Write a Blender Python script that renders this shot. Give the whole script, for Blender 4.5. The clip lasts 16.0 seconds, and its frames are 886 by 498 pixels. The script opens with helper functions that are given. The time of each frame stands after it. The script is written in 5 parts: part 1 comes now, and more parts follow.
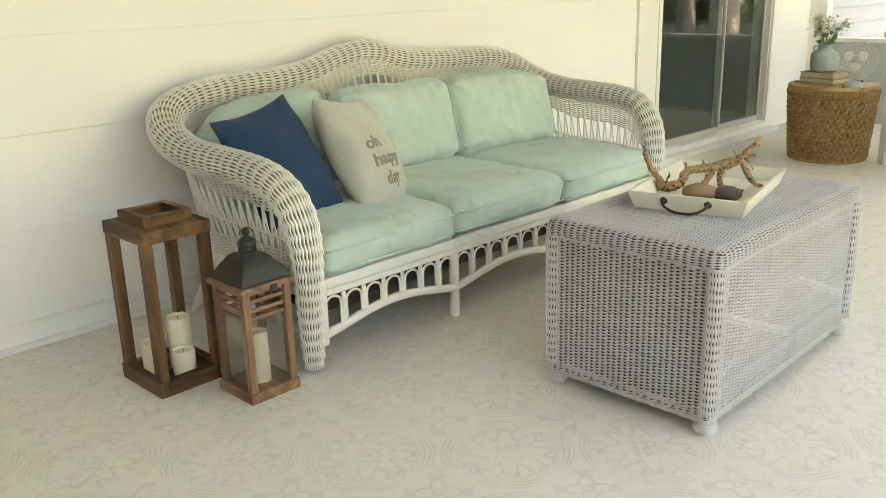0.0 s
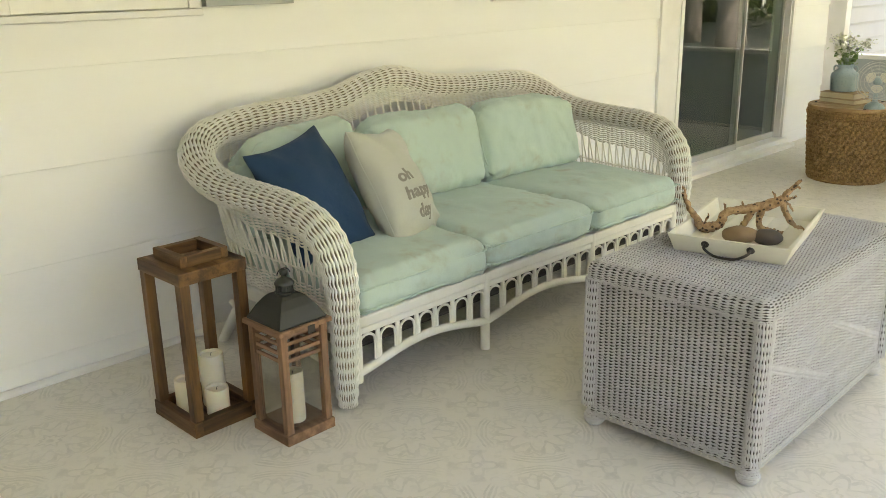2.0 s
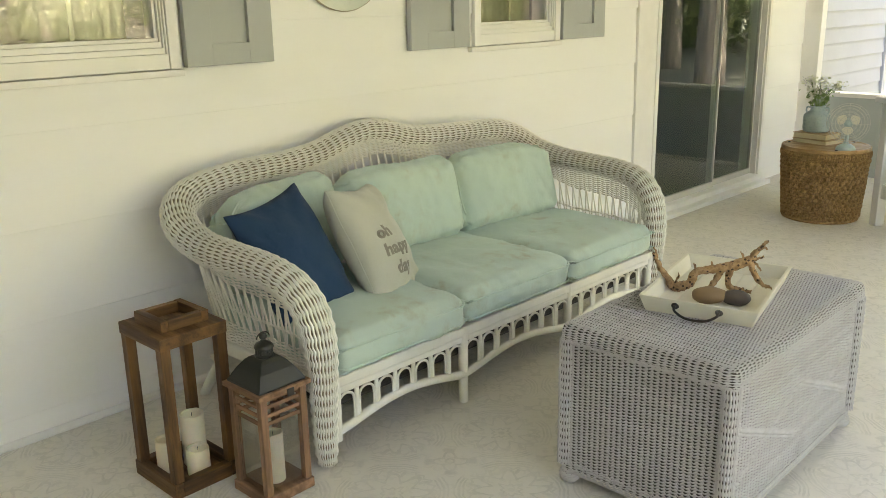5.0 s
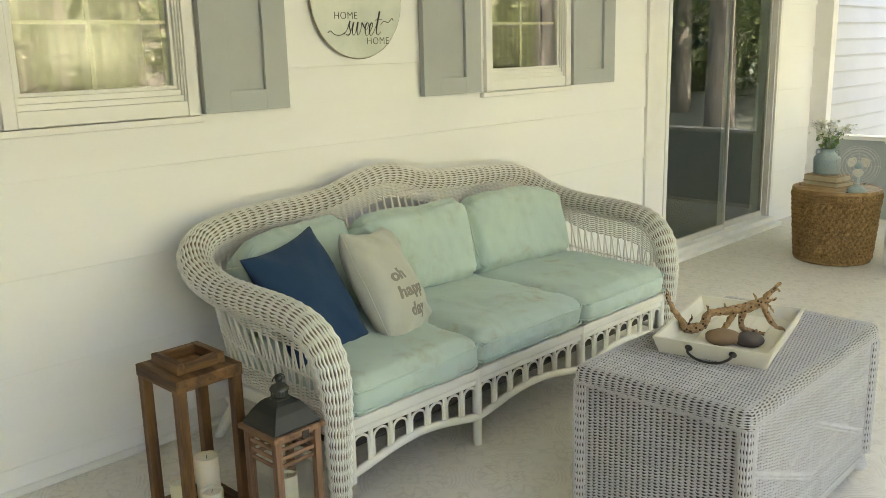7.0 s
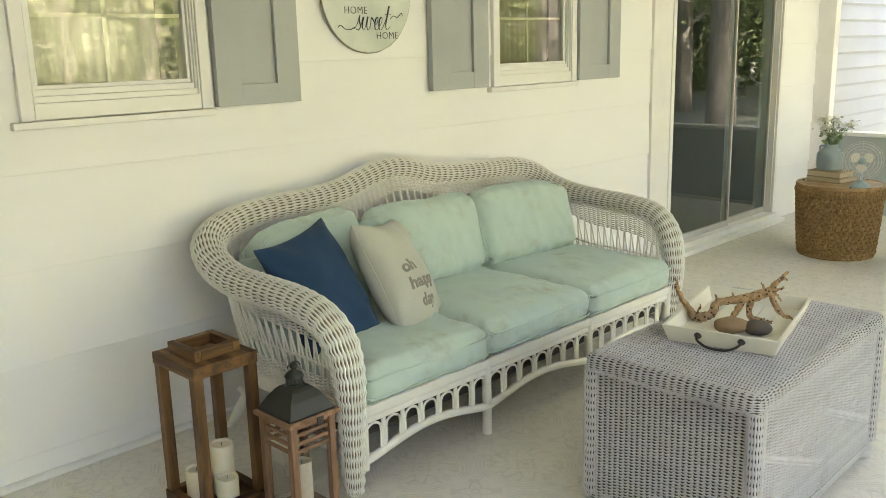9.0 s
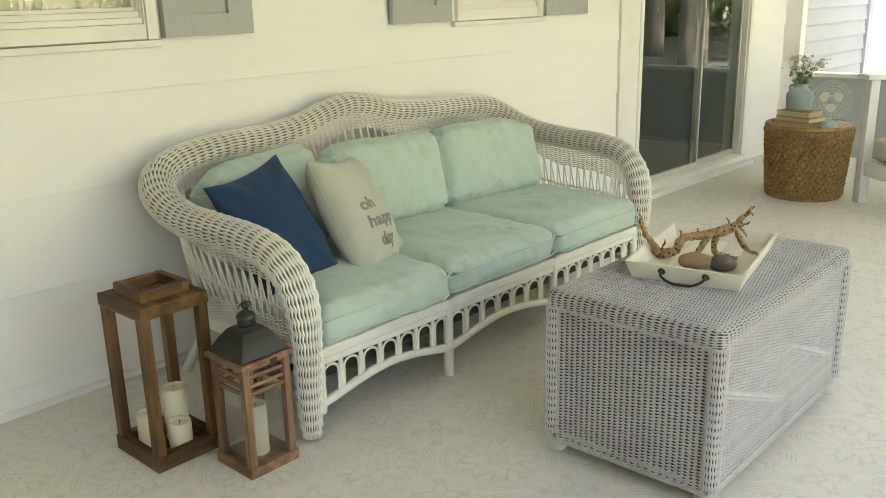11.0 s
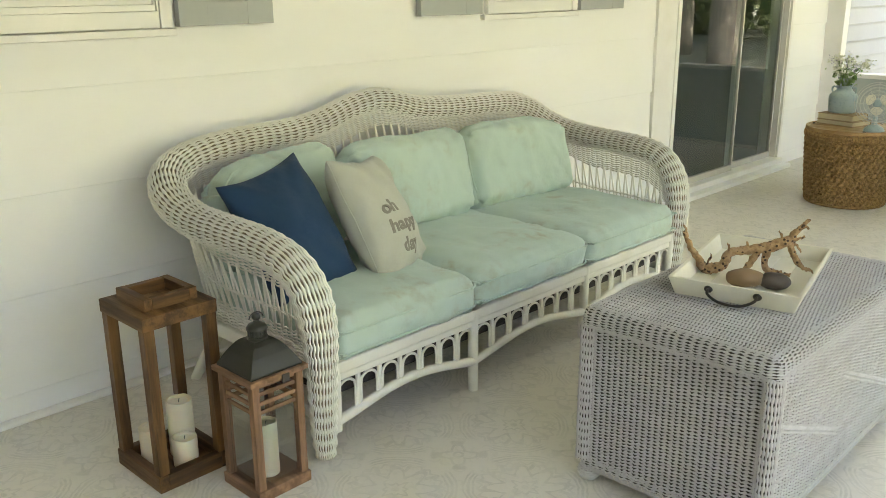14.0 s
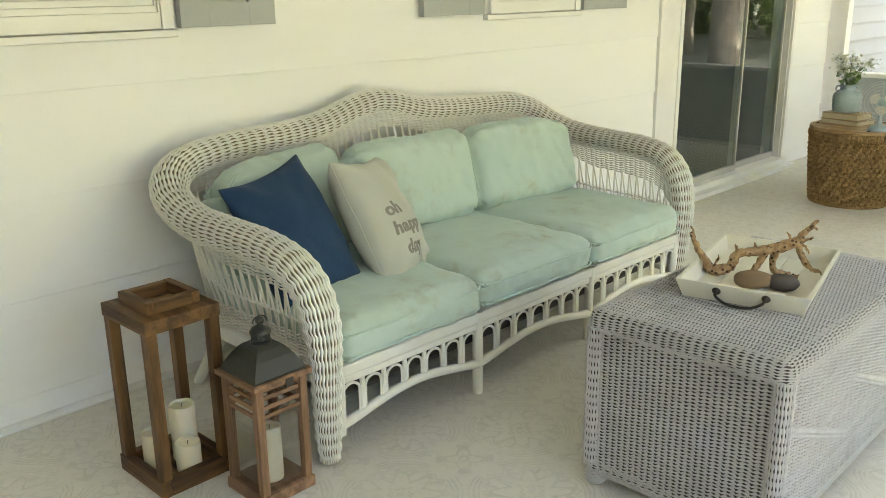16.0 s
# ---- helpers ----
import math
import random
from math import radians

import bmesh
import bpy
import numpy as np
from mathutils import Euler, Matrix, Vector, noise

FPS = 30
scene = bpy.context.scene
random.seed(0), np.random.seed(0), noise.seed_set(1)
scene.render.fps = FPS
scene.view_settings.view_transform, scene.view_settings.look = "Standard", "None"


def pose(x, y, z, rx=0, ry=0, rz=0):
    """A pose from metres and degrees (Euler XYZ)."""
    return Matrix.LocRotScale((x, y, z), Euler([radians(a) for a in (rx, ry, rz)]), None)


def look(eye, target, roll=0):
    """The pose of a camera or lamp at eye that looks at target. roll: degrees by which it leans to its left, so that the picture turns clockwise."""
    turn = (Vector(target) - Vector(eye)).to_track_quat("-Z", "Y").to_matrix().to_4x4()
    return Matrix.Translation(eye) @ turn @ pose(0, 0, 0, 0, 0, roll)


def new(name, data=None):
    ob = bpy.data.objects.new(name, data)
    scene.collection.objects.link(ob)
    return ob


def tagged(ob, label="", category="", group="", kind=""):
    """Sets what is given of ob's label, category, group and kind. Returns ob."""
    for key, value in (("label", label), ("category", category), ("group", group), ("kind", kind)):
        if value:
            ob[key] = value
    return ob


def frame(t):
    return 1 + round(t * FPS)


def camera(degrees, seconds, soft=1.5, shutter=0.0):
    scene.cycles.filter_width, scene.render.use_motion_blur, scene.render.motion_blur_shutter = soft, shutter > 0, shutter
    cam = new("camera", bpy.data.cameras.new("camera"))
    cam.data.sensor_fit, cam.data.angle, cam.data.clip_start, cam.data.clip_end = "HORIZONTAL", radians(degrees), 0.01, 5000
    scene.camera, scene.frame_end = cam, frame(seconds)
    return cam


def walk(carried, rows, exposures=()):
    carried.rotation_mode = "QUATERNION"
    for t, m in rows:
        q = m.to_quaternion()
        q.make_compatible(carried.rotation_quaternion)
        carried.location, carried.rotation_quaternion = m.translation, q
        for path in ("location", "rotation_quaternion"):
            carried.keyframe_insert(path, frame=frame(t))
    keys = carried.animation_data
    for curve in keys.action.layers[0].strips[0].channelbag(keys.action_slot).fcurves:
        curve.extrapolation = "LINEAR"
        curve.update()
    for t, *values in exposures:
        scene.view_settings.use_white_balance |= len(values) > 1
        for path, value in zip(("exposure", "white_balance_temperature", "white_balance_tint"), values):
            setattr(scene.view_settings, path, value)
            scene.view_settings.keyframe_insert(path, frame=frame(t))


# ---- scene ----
cam = camera(54.0, 16.0, 0.7)
PATH = [
    (0, (3.193, 0.011, 1.254), (1.84, 1.36, 0.664), -1.6),
    (0.5, (3.17, 0.004, 1.269), (1.818, 1.351, 0.671), -1.4),
    (1, (3.121, -0.01, 1.331), (1.769, 1.339, 0.735), -1.3),
    (1.5, (3.087, -0.023, 1.355), (1.737, 1.327, 0.76), -1.3),
    (2, (3.066, -0.029, 1.38), (1.714, 1.32, 0.785), -1.1),
    (2.5, (3.078, -0.031, 1.445), (1.728, 1.328, 0.87), -0.9),
    (3, (3.071, -0.025, 1.455), (1.719, 1.336, 0.892), -0.8),
    (3.5, (3.068, -0.015, 1.476), (1.716, 1.346, 0.91), -0.7),
    (6, (3.118, -0.041, 1.532), (1.79, 1.364, 1.02), -1.0),
    (6.5, (3.115, -0.051, 1.529), (1.746, 1.334, 1.072), -1.4),
    (7, (3.114, -0.049, 1.531), (1.744, 1.335, 1.077), -1.4),
    (7.5, (3.114, -0.061, 1.536), (1.743, 1.323, 1.083), -1.4),
    (8, (3.109, -0.081, 1.534), (1.737, 1.302, 1.081), -1.4),
    (8.5, (3.11, -0.093, 1.522), (1.738, 1.29, 1.07), -1.3),
    (9, (3.118, -0.11, 1.507), (1.747, 1.274, 1.053), -1.4),
    (9.5, (3.131, -0.104, 1.486), (1.775, 1.285, 1.006), -1.4),
    (10, (3.152, -0.099, 1.466), (1.827, 1.303, 0.94), -1.5),
    (12.5, (2.952, 0.11, 1.42), (1.637, 1.496, 0.829), -0.7),
    (13, (2.942, 0.11, 1.417), (1.606, 1.475, 0.825), -0.6),
    (13.5, (2.942, 0.102, 1.432), (1.6, 1.463, 0.844), -0.5),
    (14, (2.932, 0.125, 1.424), (1.594, 1.494, 0.845), -0.5),
    (14.5, (2.918, 0.123, 1.427), (1.581, 1.492, 0.846), -0.6),
    (15, (2.916, 0.122, 1.433), (1.58, 1.492, 0.85), -0.5),
    (15.5, (2.905, 0.131, 1.424), (1.566, 1.5, 0.845), -0.7),
    (16, (2.906, 0.135, 1.422), (1.566, 1.503, 0.844), -0.7),
]
EXPOSURES = [(0.0, 4.07, 7690, 22), (1.5, 3.92, 7850, 22), (3.5, 3.82, 7940, 21.5), (6.0, 3.70, 7650, 21), (7.5, 3.79, 7480, 20.5), (10.0, 3.85, 7480, 20.5), (13.0, 3.88, 7800, 20), (14.0, 3.87, 7550, 18.5), (16.0, 3.87, 7510, 18)]
walk(cam, [(t, look(eye, target, roll)) for t, eye, target, roll in PATH], EXPOSURES)

# ---- daylight ----
SUN_EL, SUN_AZ = radians(52), radians(196)      # azimuth from +x towards +y
world = bpy.data.worlds.new("sky")
world.use_nodes = True
scene.world = world
sky = world.node_tree.nodes.new("ShaderNodeTexSky")
sky.sky_type, sky.sun_disc = "NISHITA", False
sky.sun_elevation, sky.sun_rotation = SUN_EL, math.pi / 2 - SUN_AZ
sky.dust_density, sky.ozone_density = 4.0, 0.4
world.node_tree.links.new(sky.outputs[0], world.node_tree.nodes["Background"].inputs[0])
world.node_tree.nodes["Background"].inputs[1].default_value = 0.15
sun = new("sun", bpy.data.lights.new("sun", "SUN"))
sun.data.energy, sun.data.angle, sun.data.color = 5.0, radians(0.53), (1.0, 0.965, 0.90)
sun.matrix_world = look((0, 0, 0), (-math.cos(SUN_EL) * math.cos(SUN_AZ), -math.cos(SUN_EL) * math.sin(SUN_AZ), -math.sin(SUN_EL)))


# ---- materials ----
class Nodes:
    """A small wrapper to write node trees in a few lines."""

    def __init__(self, name):
        self.mat = bpy.data.materials.new(name)
        self.mat.use_nodes = True
        self.tree = self.mat.node_tree
        self.bsdf = self.tree.nodes["Principled BSDF"]

    def add(self, kind, **inputs):
        node = self.tree.nodes.new(kind)
        for key, value in inputs.items():
            self.put(node.inputs[key.replace("_", " ")], value)
        return node

    def put(self, socket, value):
        if isinstance(value, bpy.types.NodeSocket):
            self.tree.links.new(value, socket)
        else:
            socket.default_value = value

    def coords(self, scale=(1, 1, 1), turn=0.0):
        tex = self.add("ShaderNodeTexCoord")
        m = self.add("ShaderNodeMapping", Vector=tex.outputs["Object"], Scale=scale)
        m.inputs["Rotation"].default_value[2] = turn
        return m.outputs[0]

    def noise(self, vec, scale, detail=4.0, rough=0.55):
        return self.add("ShaderNodeTexNoise", Vector=vec, Scale=scale, Detail=detail, Roughness=rough).outputs[0]

    def math(self, op, a, b=0.0, c=0.0):
        node = self.tree.nodes.new("ShaderNodeMath")
        node.operation = op
        for i, v in enumerate((a, b, c)):
            self.put(node.inputs[i], v)
        return node.outputs[0]

    def span(self, v, a, b, lo=0.0, hi=1.0):
        node = self.add("ShaderNodeMapRange", Value=v)
        node.interpolation_type = "SMOOTHSTEP"
        for i, x in enumerate((a, b, lo, hi)):
            node.inputs[i + 1].default_value = x
        return node.outputs[0]

    def mix(self, f, a, b):
        node = self.tree.nodes.new("ShaderNodeMix")
        node.data_type = "RGBA"
        self.put(node.inputs[0], f)
        self.put(node.inputs[6], (*a, 1) if isinstance(a, tuple) else a)
        self.put(node.inputs[7], (*b, 1) if isinstance(b, tuple) else b)
        return node.outputs[2]

    def done(self, color, rough=0.5, metal=0.0, bump=None, strength=0.3, distance=0.002):
        self.put(self.bsdf.inputs["Base Color"], (*color, 1) if isinstance(color, tuple) else color)
        self.put(self.bsdf.inputs["Roughness"], rough)
        self.bsdf.inputs["Metallic"].default_value = metal
        if bump is not None:
            b = self.add("ShaderNodeBump", Height=bump, Strength=strength, Distance=distance)
            self.tree.links.new(b.outputs[0], self.bsdf.inputs["Normal"])
        return self.mat


def paint(name, color, dirt, rough=0.5, grain=(8, 8, 8), amount=0.35, bump=0.15, fine=60.0):
    n = Nodes(name)
    v = n.coords(grain)
    big, small = n.noise(v, 0.35, 5), n.noise(v, fine / 8, 6, 0.65)
    f = n.math("MULTIPLY", n.span(big, 0.42, 0.75), amount)
    f2 = n.math("MULTIPLY", n.span(small, 0.55, 0.8), amount * 0.6)
    col = n.mix(f2, n.mix(f, color, dirt), dirt)
    return n.done(col, n.span(small, 0.2, 0.8, rough - 0.08, rough + 0.1), bump=small, strength=bump)


def wood(name, light, dark, rough=0.55, axis=2, scale=1.0, knots=True):
    n = Nodes(name)
    s = [26 * scale] * 3
    s[axis] = 2.2 * scale
    info = n.add("ShaderNodeObjectInfo")
    v = n.add("ShaderNodeVectorMath", Vector=n.coords(tuple(s)))
    v.operation = "ADD"
    n.put(v.inputs[1], info.outputs["Random"])
    g = n.noise(v.outputs[0], 1.2, 7, 0.62)
    fine = n.noise(v.outputs[0], 6.0, 5, 0.7)
    blot = n.noise(n.coords((7, 7, 7)), 1.0, 3)
    col = n.mix(n.span(g, 0.35, 0.68), light, dark)
    col = n.mix(n.math("MULTIPLY", n.span(blot, 0.45, 0.8), 0.45), col, tuple(c * 0.55 for c in dark))
    col = n.mix(n.math("MULTIPLY", n.span(fine, 0.5, 0.8), 0.3), col, light)
    return n.done(col, n.span(g, 0.3, 0.7, rough - 0.1, rough + 0.12), bump=fine, strength=0.25, distance=0.0015)


def wicker(name, color, worn, rough=0.5):
    n = Nodes(name)
    v = n.coords((1, 1, 1))
    big, small = n.noise(v, 7, 4), n.noise(v, 160, 3)
    geo = n.add("ShaderNodeNewGeometry")
    rnd = n.math("MULTIPLY", geo.outputs["Random Per Island"], 0.22)
    col = n.mix(n.math("MULTIPLY", n.span(big, 0.5, 0.78), 0.35), color, worn)
    col = n.mix(rnd, col, worn)
    col = n.mix(n.math("MULTIPLY", n.span(small, 0.62, 0.75), 0.4), col, worn)
    return n.done(col, n.span(small, 0.3, 0.7, rough - 0.06, rough + 0.12), bump=small, strength=0.12, distance=0.001)


def cloth(name, color, stain, weave=900.0, amount=0.5, rough=0.9):
    n = Nodes(name)
    v = n.coords((1, 1, 1))
    info = n.add("ShaderNodeObjectInfo")
    off = n.add("ShaderNodeVectorMath", Vector=v)
    off.operation = "ADD"
    n.put(off.inputs[1], n.math("MULTIPLY", info.outputs["Random"], 7.0))
    o = off.outputs[0]
    a, b, c = n.noise(o, 4.5, 5, 0.6), n.noise(o, 17, 4, 0.6), n.noise(o, weave, 2)
    f = n.math("MULTIPLY", n.math("MULTIPLY", n.span(a, 0.48, 0.72), n.span(b, 0.38, 0.72)), amount)
    col = n.mix(f, color, stain)
    col = n.mix(n.math("MULTIPLY", n.span(c, 0.4, 0.7), 0.14), col, tuple(min(1, x * 1.35) for x in color))
    folds = n.noise(o, 11, 3, 0.5)
    h = n.math("ADD", n.math("MULTIPLY", folds, 6.0), n.math("MULTIPLY", c, 0.35))
    mat = n.done(col, rough, bump=h, strength=0.55, distance=0.002)
    n.bsdf.inputs["Sheen Weight"].default_value = 0.15
    return mat


def glass(name, tint=(1, 1, 1), rough=0.0):
    n = Nodes(name)
    n.bsdf.inputs["Transmission Weight"].default_value = 1.0
    n.bsdf.inputs["IOR"].default_value = 1.5
    return n.done(tint, rough)


def thin_glass(name, gloss=0.068):
    """Clear sheet glass that lets light straight through and mirrors a little at each face."""
    n = Nodes(name)
    n.done((0.9, 0.92, 0.9), 0.0)
    clear = n.add("ShaderNodeBsdfTransparent", Color=(0.97, 0.98, 0.97, 1))
    shine = n.add("ShaderNodeBsdfGlossy", Roughness=0.02)
    both = n.add("ShaderNodeMixShader", Fac=gloss)
    n.tree.links.new(clear.outputs[0], both.inputs[1])
    n.tree.links.new(shine.outputs[0], both.inputs[2])
    n.tree.links.new(both.outputs[0], n.tree.nodes["Material Output"].inputs[0])
    return n.mat


def floor_paint():
    """Off-white painted boards with a faint grey stencil of ringed medallions on a diagonal grid."""
    n = Nodes("stencilled_floor_paint")
    P = 0.385
    sep = n.add("ShaderNodeSeparateXYZ", Vector=n.coords((1, 1, 1), radians(45)))
    # the grid's origin lies on a medallion
    ox = (1.522 * math.cos(radians(45)) - 1.908 * math.sin(radians(45))) / P
    oy = (1.522 * math.sin(radians(45)) + 1.908 * math.cos(radians(45))) / P
    u = n.math("SUBTRACT", n.math("FRACT", n.math("ADD", n.math("DIVIDE", sep.outputs[0], P), 0.5 - ox + 40)), 0.5)
    w = n.math("SUBTRACT", n.math("FRACT", n.math("ADD", n.math("DIVIDE", sep.outputs[1], P), 0.5 - oy + 40)), 0.5)
    wob = n.coords((1, 1, 1))
    u = n.math("ADD", u, n.math("MULTIPLY", n.math("SUBTRACT", n.noise(wob, 16, 3), 0.5), 0.05))
    w = n.math("ADD", w, n.math("MULTIPLY", n.math("SUBTRACT", n.noise(wob, 19, 3), 0.5), 0.05))
    r = n.math("SQRT", n.math("ADD", n.math("MULTIPLY", u, u), n.math("MULTIPLY", w, w)))
    a = n.math("ARCTAN2", w, u)

    def band(value, at, half):
        return n.span(n.math("ABSOLUTE", n.math("SUBTRACT", value, at)), half * 0.55, half * 1.3, 1.0, 0.0)

    c8, c4 = n.math("COSINE", n.math("MULTIPLY", a, 8.0)), n.math("COSINE", n.math("MULTIPLY", a, 4.0))
    rings = n.math("MAXIMUM", band(r, 0.44, 0.012), n.math("MAXIMUM", band(r, 0.405, 0.009), band(r, 0.475, 0.008)))
    rings = n.math("MULTIPLY", rings, n.span(c4, -0.75, -0.2))
    petal = band(r, n.math("ADD", 0.25, n.math("MULTIPLY", c8, 0.07)), 0.022)
    leaf = n.math("MULTIPLY", band(r, 0.31, 0.055), n.span(n.math("COSINE", n.math("ADD", n.math("MULTIPLY", a, 16.0), n.math("MULTIPLY", r, 14.0))), 0.25, 0.75))
    diamond = band(n.math("ADD", n.math("ABSOLUTE", n.math("ADD", u, w)), n.math("ABSOLUTE", n.math("SUBTRACT", u, w))), n.math("ADD", 0.15, n.math("MULTIPLY", c8, 0.025)), 0.026)
    dot = n.span(r, 0.02, 0.04, 1.0, 0.0)
    # the star in the gap between four medallions
    u2 = n.math("SUBTRACT", 0.5, n.math("ABSOLUTE", u))
    w2 = n.math("SUBTRACT", 0.5, n.math("ABSOLUTE", w))
    r2 = n.math("SQRT", n.math("ADD", n.math("MULTIPLY", u2, u2), n.math("MULTIPLY", w2, w2)))
    a2 = n.math("ARCTAN2", w2, u2)
    star = band(r2, n.math("ADD", 0.12, n.math("MULTIPLY", n.math("COSINE", n.math("MULTIPLY", a2, 4.0)), 0.045)), 0.022)
    blob = n.math("MULTIPLY", band(r2, 0.2, 0.035), n.span(n.math("COSINE", n.math("MULTIPLY", a2, 4.0)), 0.2, 0.7))
    core = band(r2, 0.035, 0.014)
    ink = rings
    frond = n.math("MULTIPLY", band(r, n.math("ADD", 0.355, n.math("MULTIPLY", n.math("COSINE", n.math("MULTIPLY", a, 24.0)), 0.018)), 0.014), 0.8)
    for extra in (petal, frond, leaf, diamond, dot, star, blob, core):
        ink = n.math("MAXIMUM", ink, extra)
    v = n.coords((1, 1, 1))
    wear, fine, big = n.noise(v, 9, 5, 0.65), n.noise(v, 70, 5, 0.7), n.noise(v, 1.3, 3)
    ink = n.math("MULTIPLY", ink, n.span(wear, 0.32, 0.66, 0.34, 0.85))
    ink = n.math("MULTIPLY", ink, n.span(fine, 0.35, 0.58, 0.55, 1.0))
    vor = n.add("ShaderNodeTexVoronoi", Vector=v, Scale=26.0)
    curl = n.math("MULTIPLY", band(vor.outputs["Distance"], 0.42, 0.10), n.span(n.noise(v, 34, 3), 0.42, 0.6, 0.0, 0.30))
    ink = n.math("MAXIMUM", ink, curl)
    mid = n.noise(v, 24, 4, 0.6)
    base = n.mix(n.math("MULTIPLY", n.span(big, 0.4, 0.7), 0.4), (0.74, 0.71, 0.64), (0.67, 0.64, 0.57))
    base = n.mix(n.math("MULTIPLY", n.span(fine, 0.6, 0.8), 0.3), base, (0.56, 0.53, 0.46))
    base = n.mix(n.math("MULTIPLY", n.span(mid, 0.42, 0.68), 0.16), base, (0.61, 0.59, 0.52))
    col = n.mix(ink, base, (0.575, 0.555, 0.495))
    return n.done(col, n.span(wear, 0.3, 0.7, 0.42, 0.6), bump=fine, strength=0.12, distance=0.001)


def foliage(name, a, b):
    n = Nodes(name)
    geo = n.add("ShaderNodeNewGeometry")
    col = n.mix(geo.outputs["Random Per Island"], a, b)
    mat = n.done(col, 0.55)
    thin = n.add("ShaderNodeBsdfTranslucent", Color=col)
    both = n.add("ShaderNodeMixShader", Fac=0.45)
    n.tree.links.new(n.bsdf.outputs[0], both.inputs[1])
    n.tree.links.new(thin.outputs[0], both.inputs[2])
    n.tree.links.new(both.outputs[0], n.tree.nodes["Material Output"].inputs[0])
    return mat


M_FLOOR = floor_paint()
M_SIDING = paint("cream_siding_paint", (0.852, 0.858, 0.85), (0.745, 0.74, 0.71), 0.55, (8, 1.6, 8), 0.3, 0.12)
M_TRIM = paint("white_trim_paint", (0.82, 0.815, 0.80), (0.62, 0.605, 0.56), 0.45, amount=0.4)
M_VINYL = paint("white_vinyl", (0.82, 0.82, 0.79), (0.68, 0.67, 0.63), 0.4, amount=0.25)
M_WING = paint("bright_white_siding", (0.50, 0.515, 0.55), (0.43, 0.445, 0.475), 0.5)
M_KNEE = paint("pale_grey_paint", (0.42, 0.46, 0.465), (0.35, 0.385, 0.39), 0.5)
# Cream of the unseen walls, yellowed so that their bounce warms the left.
M_BOUNCE_WARM = paint("warm_cream_paint", (0.78, 0.71, 0.54), (0.66, 0.59, 0.44), 0.6)
M_CEIL = paint("white_ceiling_paint", (0.80, 0.79, 0.74), (0.70, 0.69, 0.63), 0.6)
M_SHUTTER = paint("grey_shutter_paint", (0.405, 0.43, 0.43), (0.33, 0.35, 0.35), 0.5, amount=0.4)
M_SOFA = wicker("white_painted_wicker", (0.88, 0.87, 0.81), (0.64, 0.60, 0.50))
# Dark brown puts shade into the gaps of the white weave.
M_GAP_SHADOW = paint("bare_rattan_core", (0.26, 0.22, 0.15), (0.17, 0.14, 0.09), 0.7)
M_CANE = paint("white_painted_cane", (0.78, 0.77, 0.71), (0.52, 0.48, 0.40), 0.45, amount=0.45)
M_TRUNK = wicker("grey_white_wicker", (0.60, 0.59, 0.595), (0.29, 0.28, 0.27), 0.6)
# Near-black shade colour behind the strands of chest, posts, feet and lid.
M_CHEST_SHADOW = paint("dark_chest_lining", (0.07, 0.062, 0.054), (0.04, 0.036, 0.032), 0.85)
M_MINT = cloth("faded_mint_cotton", (0.455, 0.575, 0.512), (0.36, 0.33, 0.23), 1100, 0.78)
M_NAVY = cloth("navy_linen", (0.008, 0.040, 0.098), (0.014, 0.046, 0.095), 1500, 0.4)
M_NAVY.node_tree.nodes["Principled BSDF"].inputs["Sheen Weight"].default_value = 0.04
M_CREAM = cloth("grey_cream_linen", (0.465, 0.475, 0.41), (0.35, 0.355, 0.295), 1300, 0.5)
M_INK = paint("taupe_print", (0.25, 0.235, 0.20), (0.32, 0.30, 0.26), 0.9)
M_WOOD_A = wood("walnut_stained_pine", (0.168, 0.079, 0.022), (0.048, 0.021, 0.006))
M_WOOD_AX = wood("walnut_stained_pine_rail", (0.168, 0.079, 0.022), (0.048, 0.021, 0.006), axis=0)
M_WOOD_AY = wood("walnut_stained_pine_cross", (0.168, 0.079, 0.022), (0.048, 0.021, 0.006), axis=1)
M_WOOD_B = wood("weathered_reddish_wood", (0.33, 0.185, 0.108), (0.155, 0.085, 0.048), 0.7)
M_WOOD_BX = wood("weathered_reddish_rail", (0.33, 0.185, 0.108), (0.155, 0.085, 0.048), 0.7, axis=0)
M_WOOD_BY = wood("weathered_reddish_cross", (0.33, 0.185, 0.108), (0.155, 0.085, 0.048), 0.7, axis=1)
M_TIN = paint("dark_tin", (0.018, 0.020, 0.0165), (0.030, 0.028, 0.022), 0.34, amount=0.4)
M_IRON = paint("black_iron", (0.03, 0.027, 0.024), (0.07, 0.05, 0.035), 0.5, amount=0.5)
M_WAX = paint("ivory_wax", (0.76, 0.70, 0.55), (0.66, 0.58, 0.42), 0.45, amount=0.3, bump=0.05)
M_WAX.node_tree.nodes["Principled BSDF"].inputs["Subsurface Weight"].default_value = 0.25
M_WAX.node_tree.nodes["Principled BSDF"].inputs["Subsurface Radius"].default_value = (0.02, 0.012, 0.006)
M_DOOR_GLASS = glass("green_tinted_glass", (0.78, 0.93, 0.86))
M_SASH_GLASS = thin_glass("sash_glass")
M_LANTERN_GLASS = glass("lantern_glass", (0.97, 0.98, 0.96))
M_ROPE = wood("brown_seagrass_rope", (0.42, 0.262, 0.108), (0.21, 0.122, 0.046), 0.75, axis=0, scale=2.5)
M_TABLETOP = wood("honey_wood_top", (0.40, 0.25, 0.11), (0.25, 0.145, 0.055), 0.45, axis=0)
